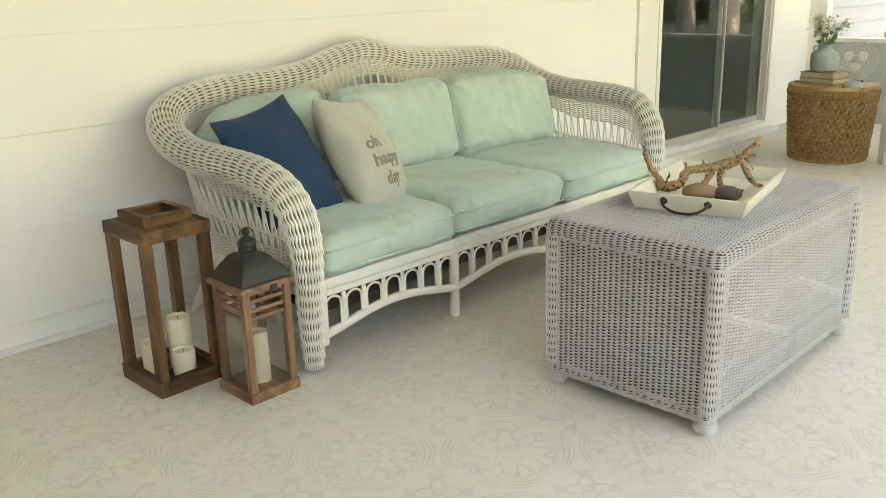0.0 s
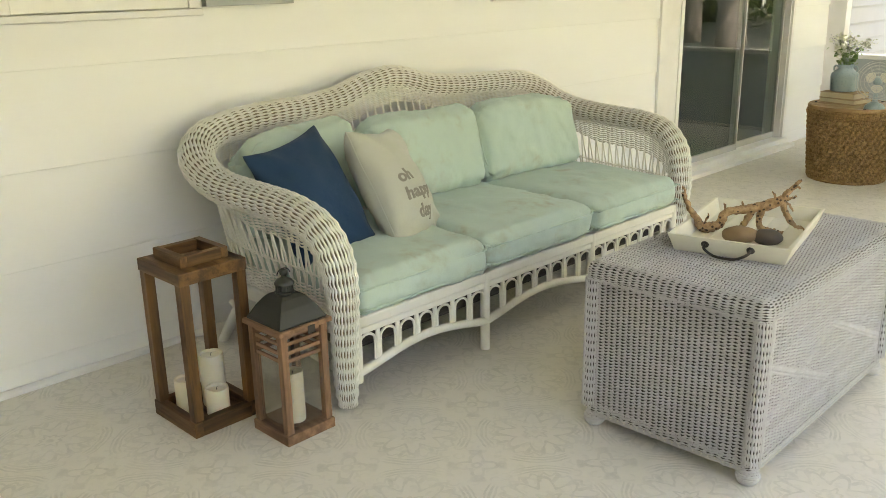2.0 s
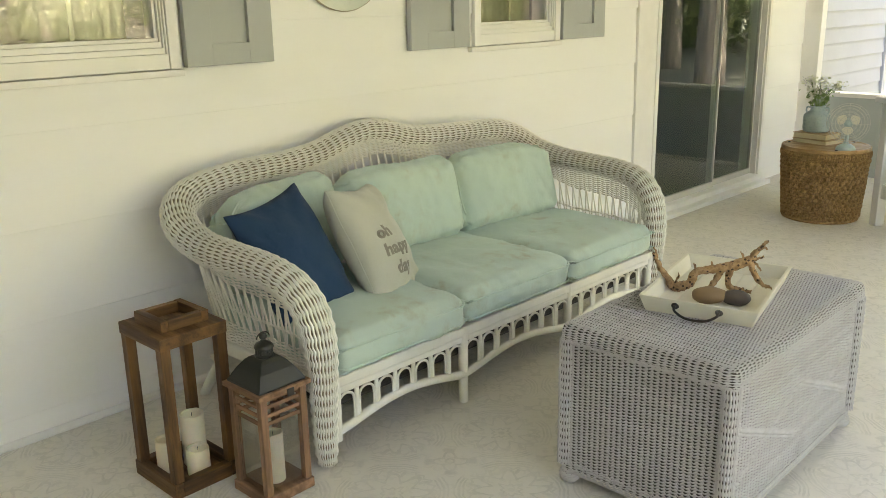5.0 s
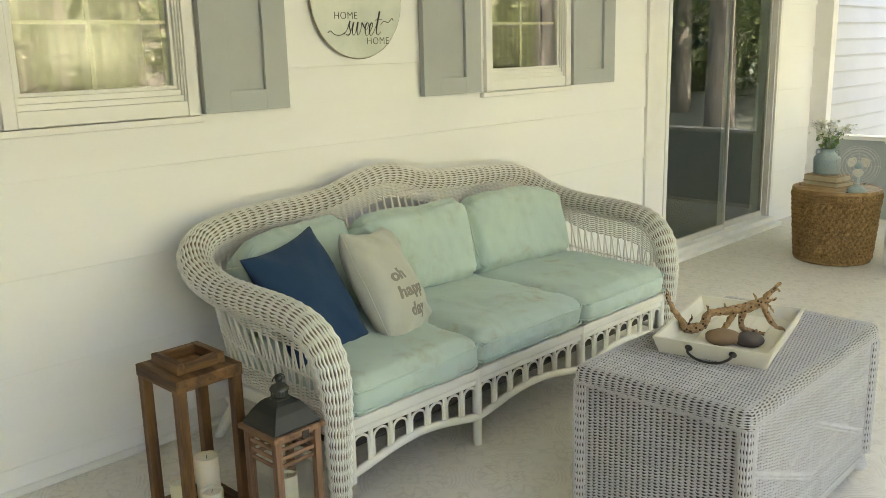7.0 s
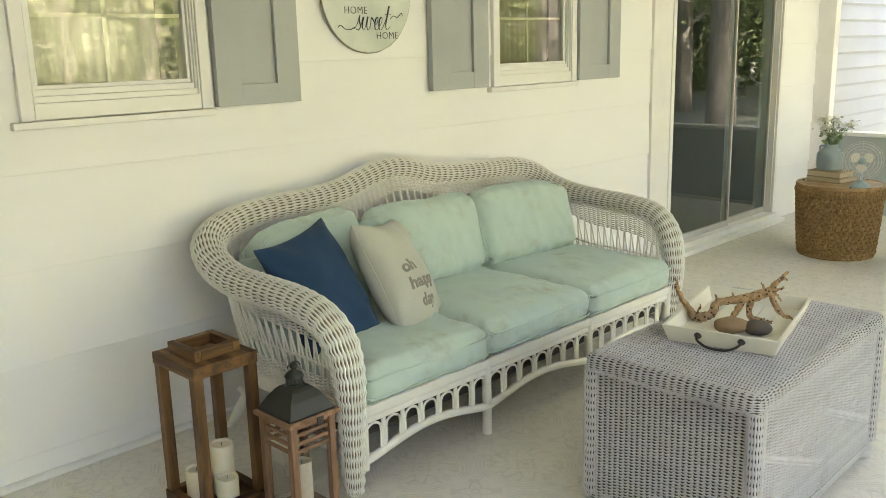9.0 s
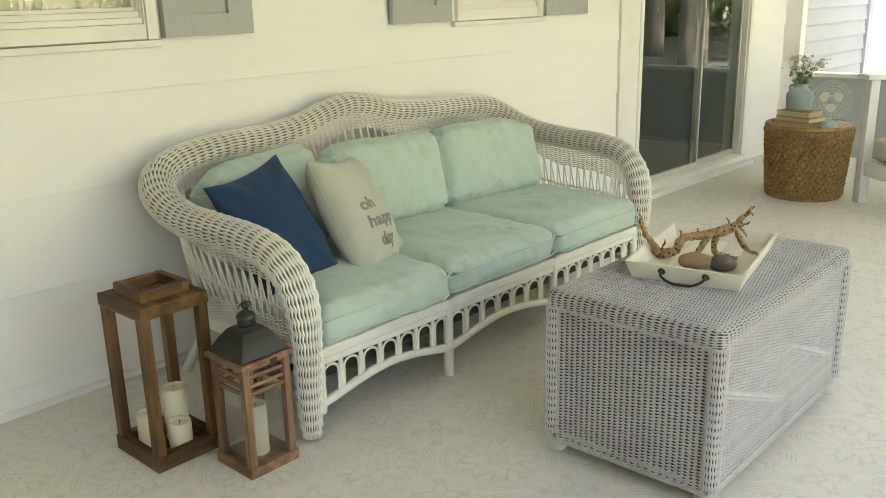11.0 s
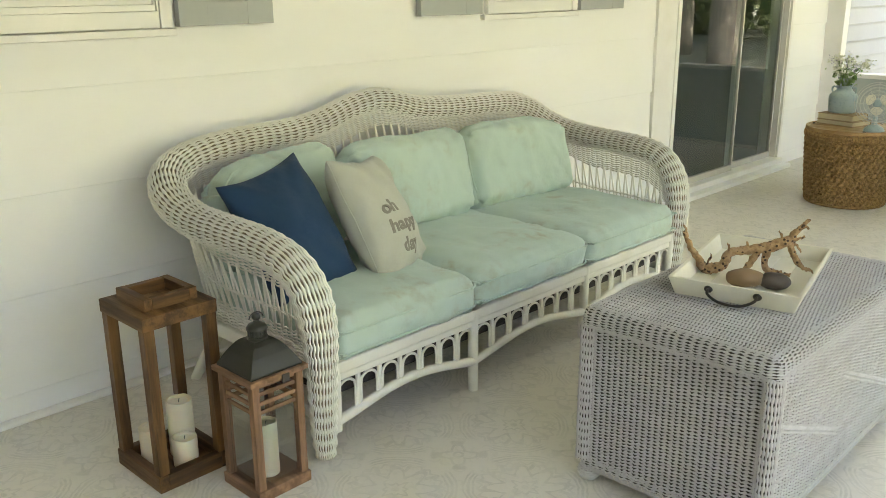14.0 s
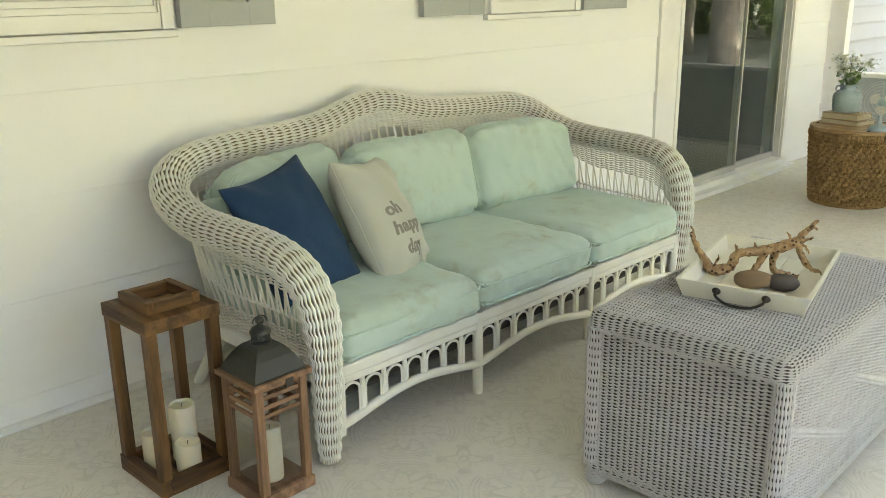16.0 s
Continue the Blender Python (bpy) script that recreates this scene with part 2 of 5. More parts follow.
M_TRAY = paint("white_tray_paint", (0.78, 0.76, 0.66), (0.58, 0.53, 0.40), 0.45, amount=0.4)


def drift_wood():
    n = Nodes("golden_driftwood")
    v = n.coords((1, 1, 1))
    g, f = n.noise(v, 60, 5, 0.6), n.noise(v, 18, 3)
    vor = n.add("ShaderNodeTexVoronoi", Vector=v, Scale=66.0)
    pits = n.span(n.math("ADD", vor.outputs["Distance"], n.math("MULTIPLY", f, 0.35)), 0.39, 0.49, 1.0, 0.0)
    col = n.mix(n.span(g, 0.35, 0.7), (0.43, 0.275, 0.145), (0.22, 0.125, 0.058))
    col = n.mix(pits, col, (0.055, 0.026, 0.010))
    h = n.math("SUBTRACT", n.math("MULTIPLY", g, 0.4), pits)
    return n.done(col, 0.65, bump=h, strength=0.7, distance=0.003)


M_DRIFT = drift_wood()
M_STONE_TAN = paint("tan_stone", (0.24, 0.155, 0.085), (0.16, 0.10, 0.06), 0.6)
M_STONE_DARK = paint("dark_stone", (0.085, 0.07, 0.062), (0.13, 0.10, 0.085), 0.6)
M_BOOK = paint("kraft_book_cover", (0.42, 0.31, 0.19), (0.33, 0.24, 0.14), 0.7)
M_PAGES = paint("yellowed_pages", (0.68, 0.60, 0.42), (0.52, 0.44, 0.30), 0.85)
M_CERAMIC = paint("pale_blue_ceramic", (0.36, 0.46, 0.475), (0.28, 0.37, 0.40), 0.3, amount=0.4)
M_SIGN = paint("distressed_white_sign", (0.70, 0.73, 0.66), (0.47, 0.53, 0.46), 0.6, amount=0.8)
M_SIGN_RIM = paint("worn_sign_rim", (0.24, 0.20, 0.14), (0.52, 0.53, 0.46), 0.7, amount=0.9)
# Shade beneath the sofa seat, given as a near-black colour.
M_SEAT_SHADOW = cloth("dark_lining_cloth", (0.045, 0.038, 0.032), (0.07, 0.06, 0.05), 900)
M_BLACK = paint("black_lettering", (0.035, 0.04, 0.04), (0.08, 0.08, 0.075), 0.7)
M_SHADE = paint("beige_window_shade", (0.76, 0.69, 0.52), (0.64, 0.57, 0.42), 0.85)
# Dark teal stands for the unlit room seen through the door.
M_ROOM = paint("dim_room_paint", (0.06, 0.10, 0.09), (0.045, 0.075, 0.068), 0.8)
M_ALU = paint("aluminium_frame", (0.55, 0.55, 0.52), (0.42, 0.42, 0.40), 0.35)
M_CHAIR = paint("white_chair_paint", (0.78, 0.79, 0.80), (0.62, 0.63, 0.64), 0.45)
M_BEIGE = cloth("beige_cushion_cloth", (0.56, 0.52, 0.44), (0.42, 0.38, 0.31), 1000)
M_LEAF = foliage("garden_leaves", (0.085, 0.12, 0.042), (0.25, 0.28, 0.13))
# Two lighter copies of the leaves, with sunlight put into the colour.
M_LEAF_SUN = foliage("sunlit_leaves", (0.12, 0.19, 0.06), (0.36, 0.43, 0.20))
M_LEAF_SUN_PALE = foliage("pale_young_leaves", (0.30, 0.35, 0.21), (0.72, 0.75, 0.56))
M_HERB = foliage("herb_leaves", (0.13, 0.24, 0.08), (0.30, 0.42, 0.18))
M_PETAL = foliage("pale_petals", (0.66, 0.68, 0.52), (0.78, 0.78, 0.70))
M_MAUVE = foliage("mauve_petals", (0.24, 0.23, 0.30), (0.34, 0.33, 0.40))
M_BARK = wood("grey_bark", (0.27, 0.25, 0.205), (0.10, 0.09, 0.07), 0.9, scale=0.5)
M_GRASS = paint("lawn", (0.10, 0.115, 0.082), (0.12, 0.12, 0.095), 0.9, (1, 1, 1), 0.8, 0.3)


# ---- mesh helpers ----
def mesh_of(bm, name, smooth=None):
    bmesh.ops.recalc_face_normals(bm, faces=bm.faces)
    me = bpy.data.meshes.new(name)
    bm.to_mesh(me)
    bm.free()
    if smooth is not None:
        me.shade_smooth()
        if smooth < 180:
            me.set_sharp_from_angle(angle=radians(smooth))
    return me


LOCAL = set()      # things whose parts are built round their own origin


def part(name, bm, material, parent=None, label="", smooth=None):
    me = bm if isinstance(bm, bpy.types.Mesh) else mesh_of(bm, name, smooth)
    me.materials.append(material)
    ob = new(name, me)
    if parent is not None:
        ob.parent = parent
        if parent.name not in LOCAL:
            ob.matrix_parent_inverse = parent.matrix_basis.inverted()
    if label:
        ob["label"] = label
    return ob


def thing(name, label, category, group="", m=None, local=False):
    ob = tagged(new(name), label, category, group)
    ob.empty_display_size = 0.05
    if m is not None:
        ob.matrix_basis = m
    if local:
        LOCAL.add(ob.name)
    return ob


def structure(name, bm, material, label="", smooth=None):
    return tagged(part(name, bm, material, None, "", smooth), label, name.split("_")[0], "", "structure")


def box(x0, x1, y0, y1, z0, z1, bevel=0.0, segments=2):
    bm = bmesh.new()
    bmesh.ops.create_cube(bm, size=1)
    for v in bm.verts:
        v.co = Vector(((x0 + x1) / 2 + v.co.x * (x1 - x0), (y0 + y1) / 2 + v.co.y * (y1 - y0), (z0 + z1) / 2 + v.co.z * (z1 - z0)))
    if bevel:
        bmesh.ops.bevel(bm, geom=bm.edges[:], offset=bevel, segments=segments, affect="EDGES", profile=0.5)
    return bm


def turned(profile, sides=24):
    """A lathe body from (radius, height) pairs, from bottom to top, closed at both ends."""
    bm = bmesh.new()
    rings = []
    for r, z in profile:
        rings.append([bm.verts.new((r * math.cos(2 * math.pi * i / sides), r * math.sin(2 * math.pi * i / sides), z)) for i in range(sides)])
    for a, b in zip(rings, rings[1:]):
        for i in range(sides):
            bm.faces.new((a[i], a[(i + 1) % sides], b[(i + 1) % sides], b[i]))
    bm.faces.new(rings[0][::-1])
    bm.faces.new(rings[-1])
    return bm


def spline(points, steps=8):
    """Catmull-Rom through the points (rows of any width)."""
    p = np.array(points, float)
    p = np.vstack([2 * p[0] - p[1], p, 2 * p[-1] - p[-2]])
    out = []
    for i in range(1, len(p) - 2):
        for t in np.linspace(0, 1, steps, endpoint=False):
            out.append(0.5 * (2 * p[i] + (p[i + 1] - p[i - 1]) * t + (2 * p[i - 1] - 5 * p[i] + 4 * p[i + 1] - p[i + 2]) * t * t + (3 * p[i] - p[i - 1] - 3 * p[i + 1] + p[i + 2]) * t ** 3))
    out.append(p[-2])
    return np.array(out)


def even(path, step):
    """The path at even steps of arc length (first three columns are the place)."""
    d = np.concatenate([[0], np.cumsum(np.linalg.norm(np.diff(path[:, :3], axis=0), axis=1))])
    s = np.linspace(0, d[-1], max(2, int(round(d[-1] / step)) + 1))
    return np.stack([np.interp(s, d, path[:, k]) for k in range(path.shape[1])], 1)


def frames_along(p):
    t = np.gradient(p, axis=0)
    t /= np.linalg.norm(t, axis=1)[:, None] + 1e-9
    n = np.zeros_like(p)
    up = np.array([0, 0, 1.0]) if abs(t[0, 2]) < 0.8 else np.array([0, 1.0, 0])
    n[0] = up - t[0] * (up @ t[0])
    n[0] /= np.linalg.norm(n[0])
    for i in range(1, len(p)):
        v = n[i - 1] - t[i] * (n[i - 1] @ t[i])
        n[i] = v / (np.linalg.norm(v) + 1e-9)
    return t, n, np.cross(t, n)


def from_arrays(name, verts, faces, smooth=True):
    me = bpy.data.meshes.new(name)
    verts, faces = np.asarray(verts, np.float32), np.asarray(faces, np.int32)
    k = faces.shape[1]
    me.vertices.add(len(verts))
    me.vertices.foreach_set("co", verts.ravel())
    me.loops.add(faces.size)
    me.loops.foreach_set("vertex_index", faces.ravel())
    me.polygons.add(len(faces))
    me.polygons.foreach_set("loop_start", np.arange(0, faces.size, k, dtype=np.int32))
    me.update(calc_edges=True)
    me.validate()
    if smooth:
        me.shade_smooth()
    return me


def rods(name, paths, across, out, width, height, sides=4):
    """Many strands in one mesh. paths, across, out: (strands, steps, 3); width and height of the section."""
    paths = np.asarray(paths, float)
    S, N, _ = paths.shape
    width, height = np.broadcast_to(width, (S, N)), np.broadcast_to(height, (S, N))
    ang = np.arange(sides) * 2 * math.pi / sides
    ring = paths[:, :, None] + across[:, :, None] * (np.cos(ang)[None, None] * width[..., None])[..., None] + out[:, :, None] * (np.sin(ang)[None, None] * height[..., None])[..., None]
    verts = ring.reshape(-1, 3)
    idx = np.arange(S * N * sides).reshape(S, N, sides)
    nxt = np.roll(idx, -1, axis=2)
    f = np.stack([idx[:, :-1], nxt[:, :-1], nxt[:, 1:], idx[:, 1:]], -1).reshape(-1, 4)
    caps = []
    if sides == 4:
        caps = np.concatenate([idx[:, 0, ::-1], idx[:, -1]])
        f = np.concatenate([f, caps])
    return from_arrays(name, verts, f)


def cane(points, radius, sides=8, steps=6, smooth_path=True):
    """One round cane along a path; radius a number, or one for each point."""
    pts = np.array(points, float)
    rad = np.broadcast_to(np.array(radius, float), (len(pts),)) if np.ndim(radius) == 0 else np.array(radius, float)
    p = np.column_stack([pts, rad])
    p = spline(p, steps) if smooth_path and len(p) > 2 else p
    t, n, b = frames_along(p[:, :3])
    bm = bmesh.new()
    rings = []
    for q, nn, bb in zip(p, n, b):
        rings.append([bm.verts.new(Vector(q[:3] + q[3] * (math.cos(2 * math.pi * i / sides) * nn + math.sin(2 * math.pi * i / sides) * bb))) for i in range(sides)])
    for r0, r1 in zip(rings, rings[1:]):
        for i in range(sides):
            bm.faces.new((r0[i], r0[(i + 1) % sides], r1[(i + 1) % sides], r1[i]))
    bm.faces.new(rings[0][::-1])
    bm.faces.new(rings[-1])
    return bm


def joined(bms):
    out = bmesh.new()
    for bm in bms:
        me = bpy.data.meshes.new("tmp")
        bm.to_mesh(me)
        bm.free()
        out.from_mesh(me)
        bpy.data.meshes.remove(me)
    return out


def woven_tube(name, path, stake, strands, lift, fat):
    """Strands that run along a roll and sway from stake to stake, with slots between them. path rows: x, y, z, radius."""
    p = even(path, stake / 8)
    t, n, b = frames_along(p[:, :3])
    N = len(p)
    s = np.arange(N) / 8
    ang = (np.arange(strands) * 2 * math.pi / strands)[:, None] + (math.pi / strands * 0.16) * np.cos(math.pi * s)[None]
    out = np.cos(ang)[..., None] * n[None] + np.sin(ang)[..., None] * b[None]
    across = -np.sin(ang)[..., None] * n[None] + np.cos(ang)[..., None] * b[None]
    full = np.cos(2 * math.pi * s)[None]
    rs = np.random.RandomState(3)
    jit = np.repeat(rs.normal(0, 0.0007, (strands, N // 8 + 1)), 8, axis=1)[:, :N] * (0.5 + 0.5 * full)
    paths = p[None, :, :3] + out * (p[None, :, 3] + lift * full + jit)[..., None]
    w = math.pi * p[None, :, 3] / strands * fat * (0.80 - 0.24 * full)
    return rods(name, paths, across, out, w, np.minimum(w * 0.75, 0.0045))


def woven_sheet(name, grid, lift, fat, seed=1, slot=0.33, sway=0.20):
    """Strands along the rows of a grid of places (rows, steps, 3), four steps from stake to stake."""
    g = np.asarray(grid, float)
    R, N, _ = g.shape
    du, dv = np.gradient(g, axis=1), np.gradient(g, axis=0)
    out = np.cross(du, dv)
    out /= np.linalg.norm(out, axis=2)[..., None] + 1e-9
    across = dv / (np.linalg.norm(dv, axis=2)[..., None] + 1e-9)
    s = np.arange(N) / 4
    full = np.cos(2 * math.pi * s)[None]
    rs = np.random.RandomState(seed)
    jit = rs.normal(0, 0.0005, (R, N))
    paths = g + dv * (sway * np.cos(math.pi * s))[None, :, None] + out * (lift * full + jit)[..., None]
    pitch = np.linalg.norm(dv, axis=2)
    w = pitch / 2 * fat * (0.765 - (slot - 0.33) * 0.5 - slot * full) * (1 + rs.normal(0, 0.05, (R, N)))
    return rods(name, paths, across, out, w, np.minimum(w * 0.8, 0.003))


def letters(text, size, depth=0.0006, shear=0.0, space=1.0, offset=0.0, line=0.8):
    """Flat letters in the x-y plane as a mesh, centred."""
    cu = bpy.data.curves.new("letters", "FONT")
    cu.body, cu.size, cu.shear, cu.space_character, cu.offset, cu.space_line = text, size, shear, space, offset, line
    cu.align_x, cu.align_y, cu.extrude, cu.resolution_u = "CENTER", "CENTER", depth, 4
    ob = bpy.data.objects.new("letters", cu)
    scene.collection.objects.link(ob)
    bpy.context.view_layer.update()
    me = bpy.data.meshes.new_from_object(ob.evaluated_get(bpy.context.evaluated_depsgraph_get()))
    bpy.data.objects.remove(ob)
    return me


# ---- the porch ----
Y0, Y1, X1, TOP = -4.0, 7.86, 4.2, 2.45
structure("floor", box(-0.001, X1, Y0, Y1, -0.12, 0.0), M_FLOOR, "off-white porch floor with a worn grey stencilled pattern")
structure("ground", box(-400, 400, -400, 400, -0.75, -0.45), M_GRASS, "sunlit green lawn round the porch")
structure("ceiling", box(-0.2, X1 + 0.3, Y0 - 0.2, Y1 + 0.25, TOP, TOP + 0.15), M_CEIL, "white painted porch ceiling")

WINDOWS = {"window_1": (1.09, 1.662), "window_2": (3.52, 4.095)}
GZ, WTOP = 1.402, 2.22
DOOR = (5.27, 6.985, 0.05, 2.12)


def wall_boards(y0, y1, z0, z1, holes):
    """The rectangles of a board that are left beside the openings."""
    cuts = [(a, b) for a, b, c, d in holes if c < z1 - 0.01 and d > z0 + 0.01]
    at, out = y0, []
    for a, b in sorted(cuts):
        if a > at:
            out.append((at, a))
        at = max(at, b)
    if at < y1:
        out.append((at, y1))
    return out


HOLES = [(a - 0.083, b + 0.083, 1.26, WTOP + 0.1) for a, b in WINDOWS.values()] + [(5.03, 7.03, -0.1, 2.2)]
wall = tagged(new("wall_house"), "cream painted house wall of wide lapped boards", "wall", "", "structure")
shell = []
OPEN = [(a - 0.04, b + 0.04, 1.345, WTOP) for a, b in WINDOWS.values()] + [(5.27, 6.985, 0.0, 2.12)]
zs = sorted({-0.12, TOP, *(v for o in OPEN for v in o[2:])})
for z0, z1 in zip(zs, zs[1:]):
    for a, b in wall_boards(Y0, 7.74, z0, z1, OPEN):
        shell.append(box(-0.16, -0.014, a, b, z0, z1))
part("sheathing", joined(shell), M_SIDING, wall)


def lap_board(y0, y1, z0, z1, face=0.0, thick=0.013, lo=None, hi=None):
    """One board, proud at its lower edge z0 and tucked in at the upper z1; lo and hi cut a strip from it."""
    bm = bmesh.new()
    lo, hi = z0 if lo is None else lo, z1 if hi is None else hi

    def at(z):
        return face - thick * 0.72 * (z - z0) / (z1 - z0)

    drop = 0.004 if lo == z0 else 0.0
    prof = [(face - thick, lo), (at(lo) - 0.001, lo - drop), (at(lo), lo - drop * 0.25), (at(hi), hi), (face - thick, hi)]
    rings = [[bm.verts.new((x, y, z)) for x, z in prof] for y in (y0, y1)]
    for i in range(len(prof)):
        bm.faces.new((rings[0][i], rings[0][(i + 1) % 5], rings[1][(i + 1) % 5], rings[1][i]))
    bm.faces.new(rings[0])
    bm.faces.new(rings[1][::-1])
    return bm


for z0, z1 in [(0.0, 0.10), (0.10, 0.437), (0.437, 0.775), (0.775, 1.113), (1.113, 1.46), (1.46, 1.80), (1.80, 2.14), (2.14, TOP)]:
    strips = [(z0, 1.26), (1.26, z1)] if z0 < 1.26 < z1 else [(z0, z1)]
    for lo, hi in strips:
        for a, b in wall_boards(Y0, 7.735, lo, hi, HOLES):
            part("board", lap_board(a, b, z0, z1, lo=lo, hi=hi), M_SIDING, wall)

foot = bmesh.new()
prof = [(0.0, 0.0), (0.03, 0.0), (0.029, 0.007), (0.022, 0.014), (0.010, 0.018), (0.0, 0.019)]
r0, r1 = ([foot.verts.new((x + 0.001, y, z + 0.001)) for x, z in prof] for y in (Y0, 5.03))
for i in range(6):
    foot.faces.new((r0[i], r0[(i + 1) % 6], r1[(i + 1) % 6], r1[i]))
structure("baseboard", foot, M_TRIM, "cream quarter-round strip at the foot of the wall")


def sash_window(name, g0, g1, label):
    w = tagged(thing(name, label, "window", "", pose(0, (g0 + g1) / 2, GZ)), kind="structure")
    for side, (a, b) in (("l", (g0 - 0.083, g0 - 0.036)), ("r", (g1 + 0.036, g1 + 0.083))):
        part("casing", box(-0.012, 0.018, a, b, 1.29, WTOP + 0.1, 0.003), M_TRIM, w)
    part("casing", box(-0.012, 0.018, g0 - 0.035, g1 + 0.035, WTOP + 0.02, WTOP + 0.1, 0.003), M_TRIM, w)
    part("window_sill", box(-0.012, 0.026, g0 - 0.115, g1 + 0.092, 1.262, 1.288, 0.004), M_TRIM, w)
    # stepped vinyl frame
    for k, (gap, x1) in enumerate(((0.034, 0.012), (0.027, 0.002), (0.020, -0.008))):
        t = 0.0064
        zb, zh = ((1.292, 0.056), (1.3485, 0.022), (1.371, 0.022))[k]
        part("window_frame", joined([box(-0.05, x1, g0 - gap, g0 - gap + t, zb, WTOP, 0.0015), box(-0.05, x1, g1 + gap - t, g1 + gap, zb, WTOP, 0.0015),
                                     box(-0.05, x1 + 0.001, g0 - gap, g1 + gap, zb, zb + zh, 0.0015)]), M_VINYL, w)
    sash = part("sash", joined([box(-0.055, -0.02, g0 - 0.013, g0, 1.394, WTOP, 0.003), box(-0.055, -0.02, g1, g1 + 0.013, 1.394, WTOP, 0.003),
                                box(-0.055, -0.018, g0 - 0.013, g1 + 0.013, 1.3935, GZ + 0.006, 0.002), box(-0.055, -0.018, g0 - 0.013, g1 + 0.013, WTOP - 0.03, WTOP, 0.002)]), M_VINYL, w)
    mid = (g0 + g1) / 2 - 0.015
    part("muntin", box(-0.050, -0.0425, mid - 0.008, mid + 0.008, GZ + 0.006, WTOP - 0.03), M_SHADE, w)
    for z in (1.645, 1.90):
        part("muntin", box(-0.050, -0.0425, g0, g1, z - 0.007, z + 0.007), M_SHADE, w)
    pane = part("pane", box(-0.036, -0.032, g0, g1, GZ + 0.004, WTOP - 0.028), M_SASH_GLASS, w)
    inner = part("pane", box(-0.0415, -0.0385, g0, g1, GZ + 0.004, WTOP - 0.028), M_SASH_GLASS, w)
    # shade of slim vertical folds behind the glass
    bm, n = bmesh.new(), 40
    a, b = g0 - 0.02, g0 + (g1 - g0) * 0.86
    cols = [[bm.verts.new((-0.085 + 0.004 * math.sin(i * 1.9) + 0.003 * math.sin(i * 0.7), a + (b - a) * i / n, z)) for z in (1.37, WTOP)] for i in range(n + 1)]
    for p, q in zip(cols, cols[1:]):
        bm.faces.new((p[0], q[0], q[1], p[1]))
    bmesh.ops.solidify(bm, geom=bm.faces[:], thickness=0.002)
    part("shade", bm, M_SHADE, w, "beige fabric shade drawn behind the glass", smooth=180)


sash_window("window_1", *WINDOWS["window_1"], "white framed window with a drawn beige shade")
sash_window("window_2", *WINDOWS["window_2"], "white framed window with a drawn beige shade")


def shutter(y0, y1):
    s = tagged(thing("shutter", "grey painted panel shutter beside a white window", "shutter", "window shutters", pose(0.02, (y0 + y1) / 2, 1.31)))
    z0, z1, rail, st = 1.293, WTOP + 0.08, 0.083, 0.115
    part("stile", box(0.003, 0.0368, y0, y0 + st, z0, z1, 0.0012), M_SHUTTER, s)
    part("stile", box(0.003, 0.0368, y1 - st, y1, z0, z1, 0.0012), M_SHUTTER, s)
    part("rail", box(0.003, 0.0365, y0 + st, y1 - st, z0, z0 + rail, 0.0006), M_SHUTTER, s)
    part("rail", box(0.003, 0.0365, y0 + st, y1 - st, z1 - rail, z1, 0.0006), M_SHUTTER, s)
    part("panel", box(0.003, 0.019, y0 + st - 0.002, y1 - st + 0.002, z0 + rail - 0.002, z1 - rail + 0.002), M_SHUTTER, s)


for a, b in ((0.52, 0.925), (1.759, 2.161), (2.961, 3.376), (4.180, 4.603)):
    shutter(a, b)

# ---- sliding door ----
door = tagged(thing("door_1", "closed sliding glass door with slim aluminium stiles in a white frame", "door", "", pose(0, 6.1, 0)), kind="structure")
part("casing", box(-0.012, 0.016, 5.03, 5.262, 0.0, 2.2, 0.003), M_TRIM, door)
part("casing", box(-0.012, 0.016, 6.99, 7.03, 0.0, 2.2, 0.003), M_TRIM, door)
part("casing", box(-0.012, 0.016, 5.264, 6.988, 2.1, 2.2, 0.003), M_TRIM, door)
part("door_frame", joined([box(-0.13, 0.022, 5.264, 5.305, 0.075, 2.1, 0.003), box(-0.13, 0.0, 6.974, 6.988, 0.075, 2.1, 0.003), box(-0.13, 0.0, 5.306, 6.973, 2.06, 2.1)]), M_TRIM, door)
part("threshold", joined([box(-0.13, 0.045, 5.03, 7.03, 0.002, 0.072, 0.005), box(0.046, 0.115, 5.03, 7.03, 0.002, 0.035, 0.004)]), M_TRIM, door)
for a, b, x in ((5.306, 6.262, -0.030), (6.244, 6.973, -0.062)):
    p = part("door_panel", joined([box(x - 0.016, x + 0.016, a, a + 0.016, 0.074, 2.058, 0.003), box(x - 0.016, x + 0.016, b - 0.016, b, 0.074, 2.058, 0.003),
                                   box(x - 0.015, x + 0.015, a + 0.016, b - 0.016, 0.074, 0.118, 0.002), box(x - 0.015, x + 0.015, a + 0.016, b - 0.016, 2.02, 2.058, 0.002)]), M_ALU, door, "pale aluminium sash")
    g = part("pane", box(x - 0.003, x + 0.003, a + 0.014, b - 0.014, 0.116, 2.022), M_DOOR_GLASS, p)
    g.visible_shadow = False
part("door_handle", box(-0.018, 0.002, 5.310, 5.326, 0.93, 1.12, 0.004), M_IRON, door)

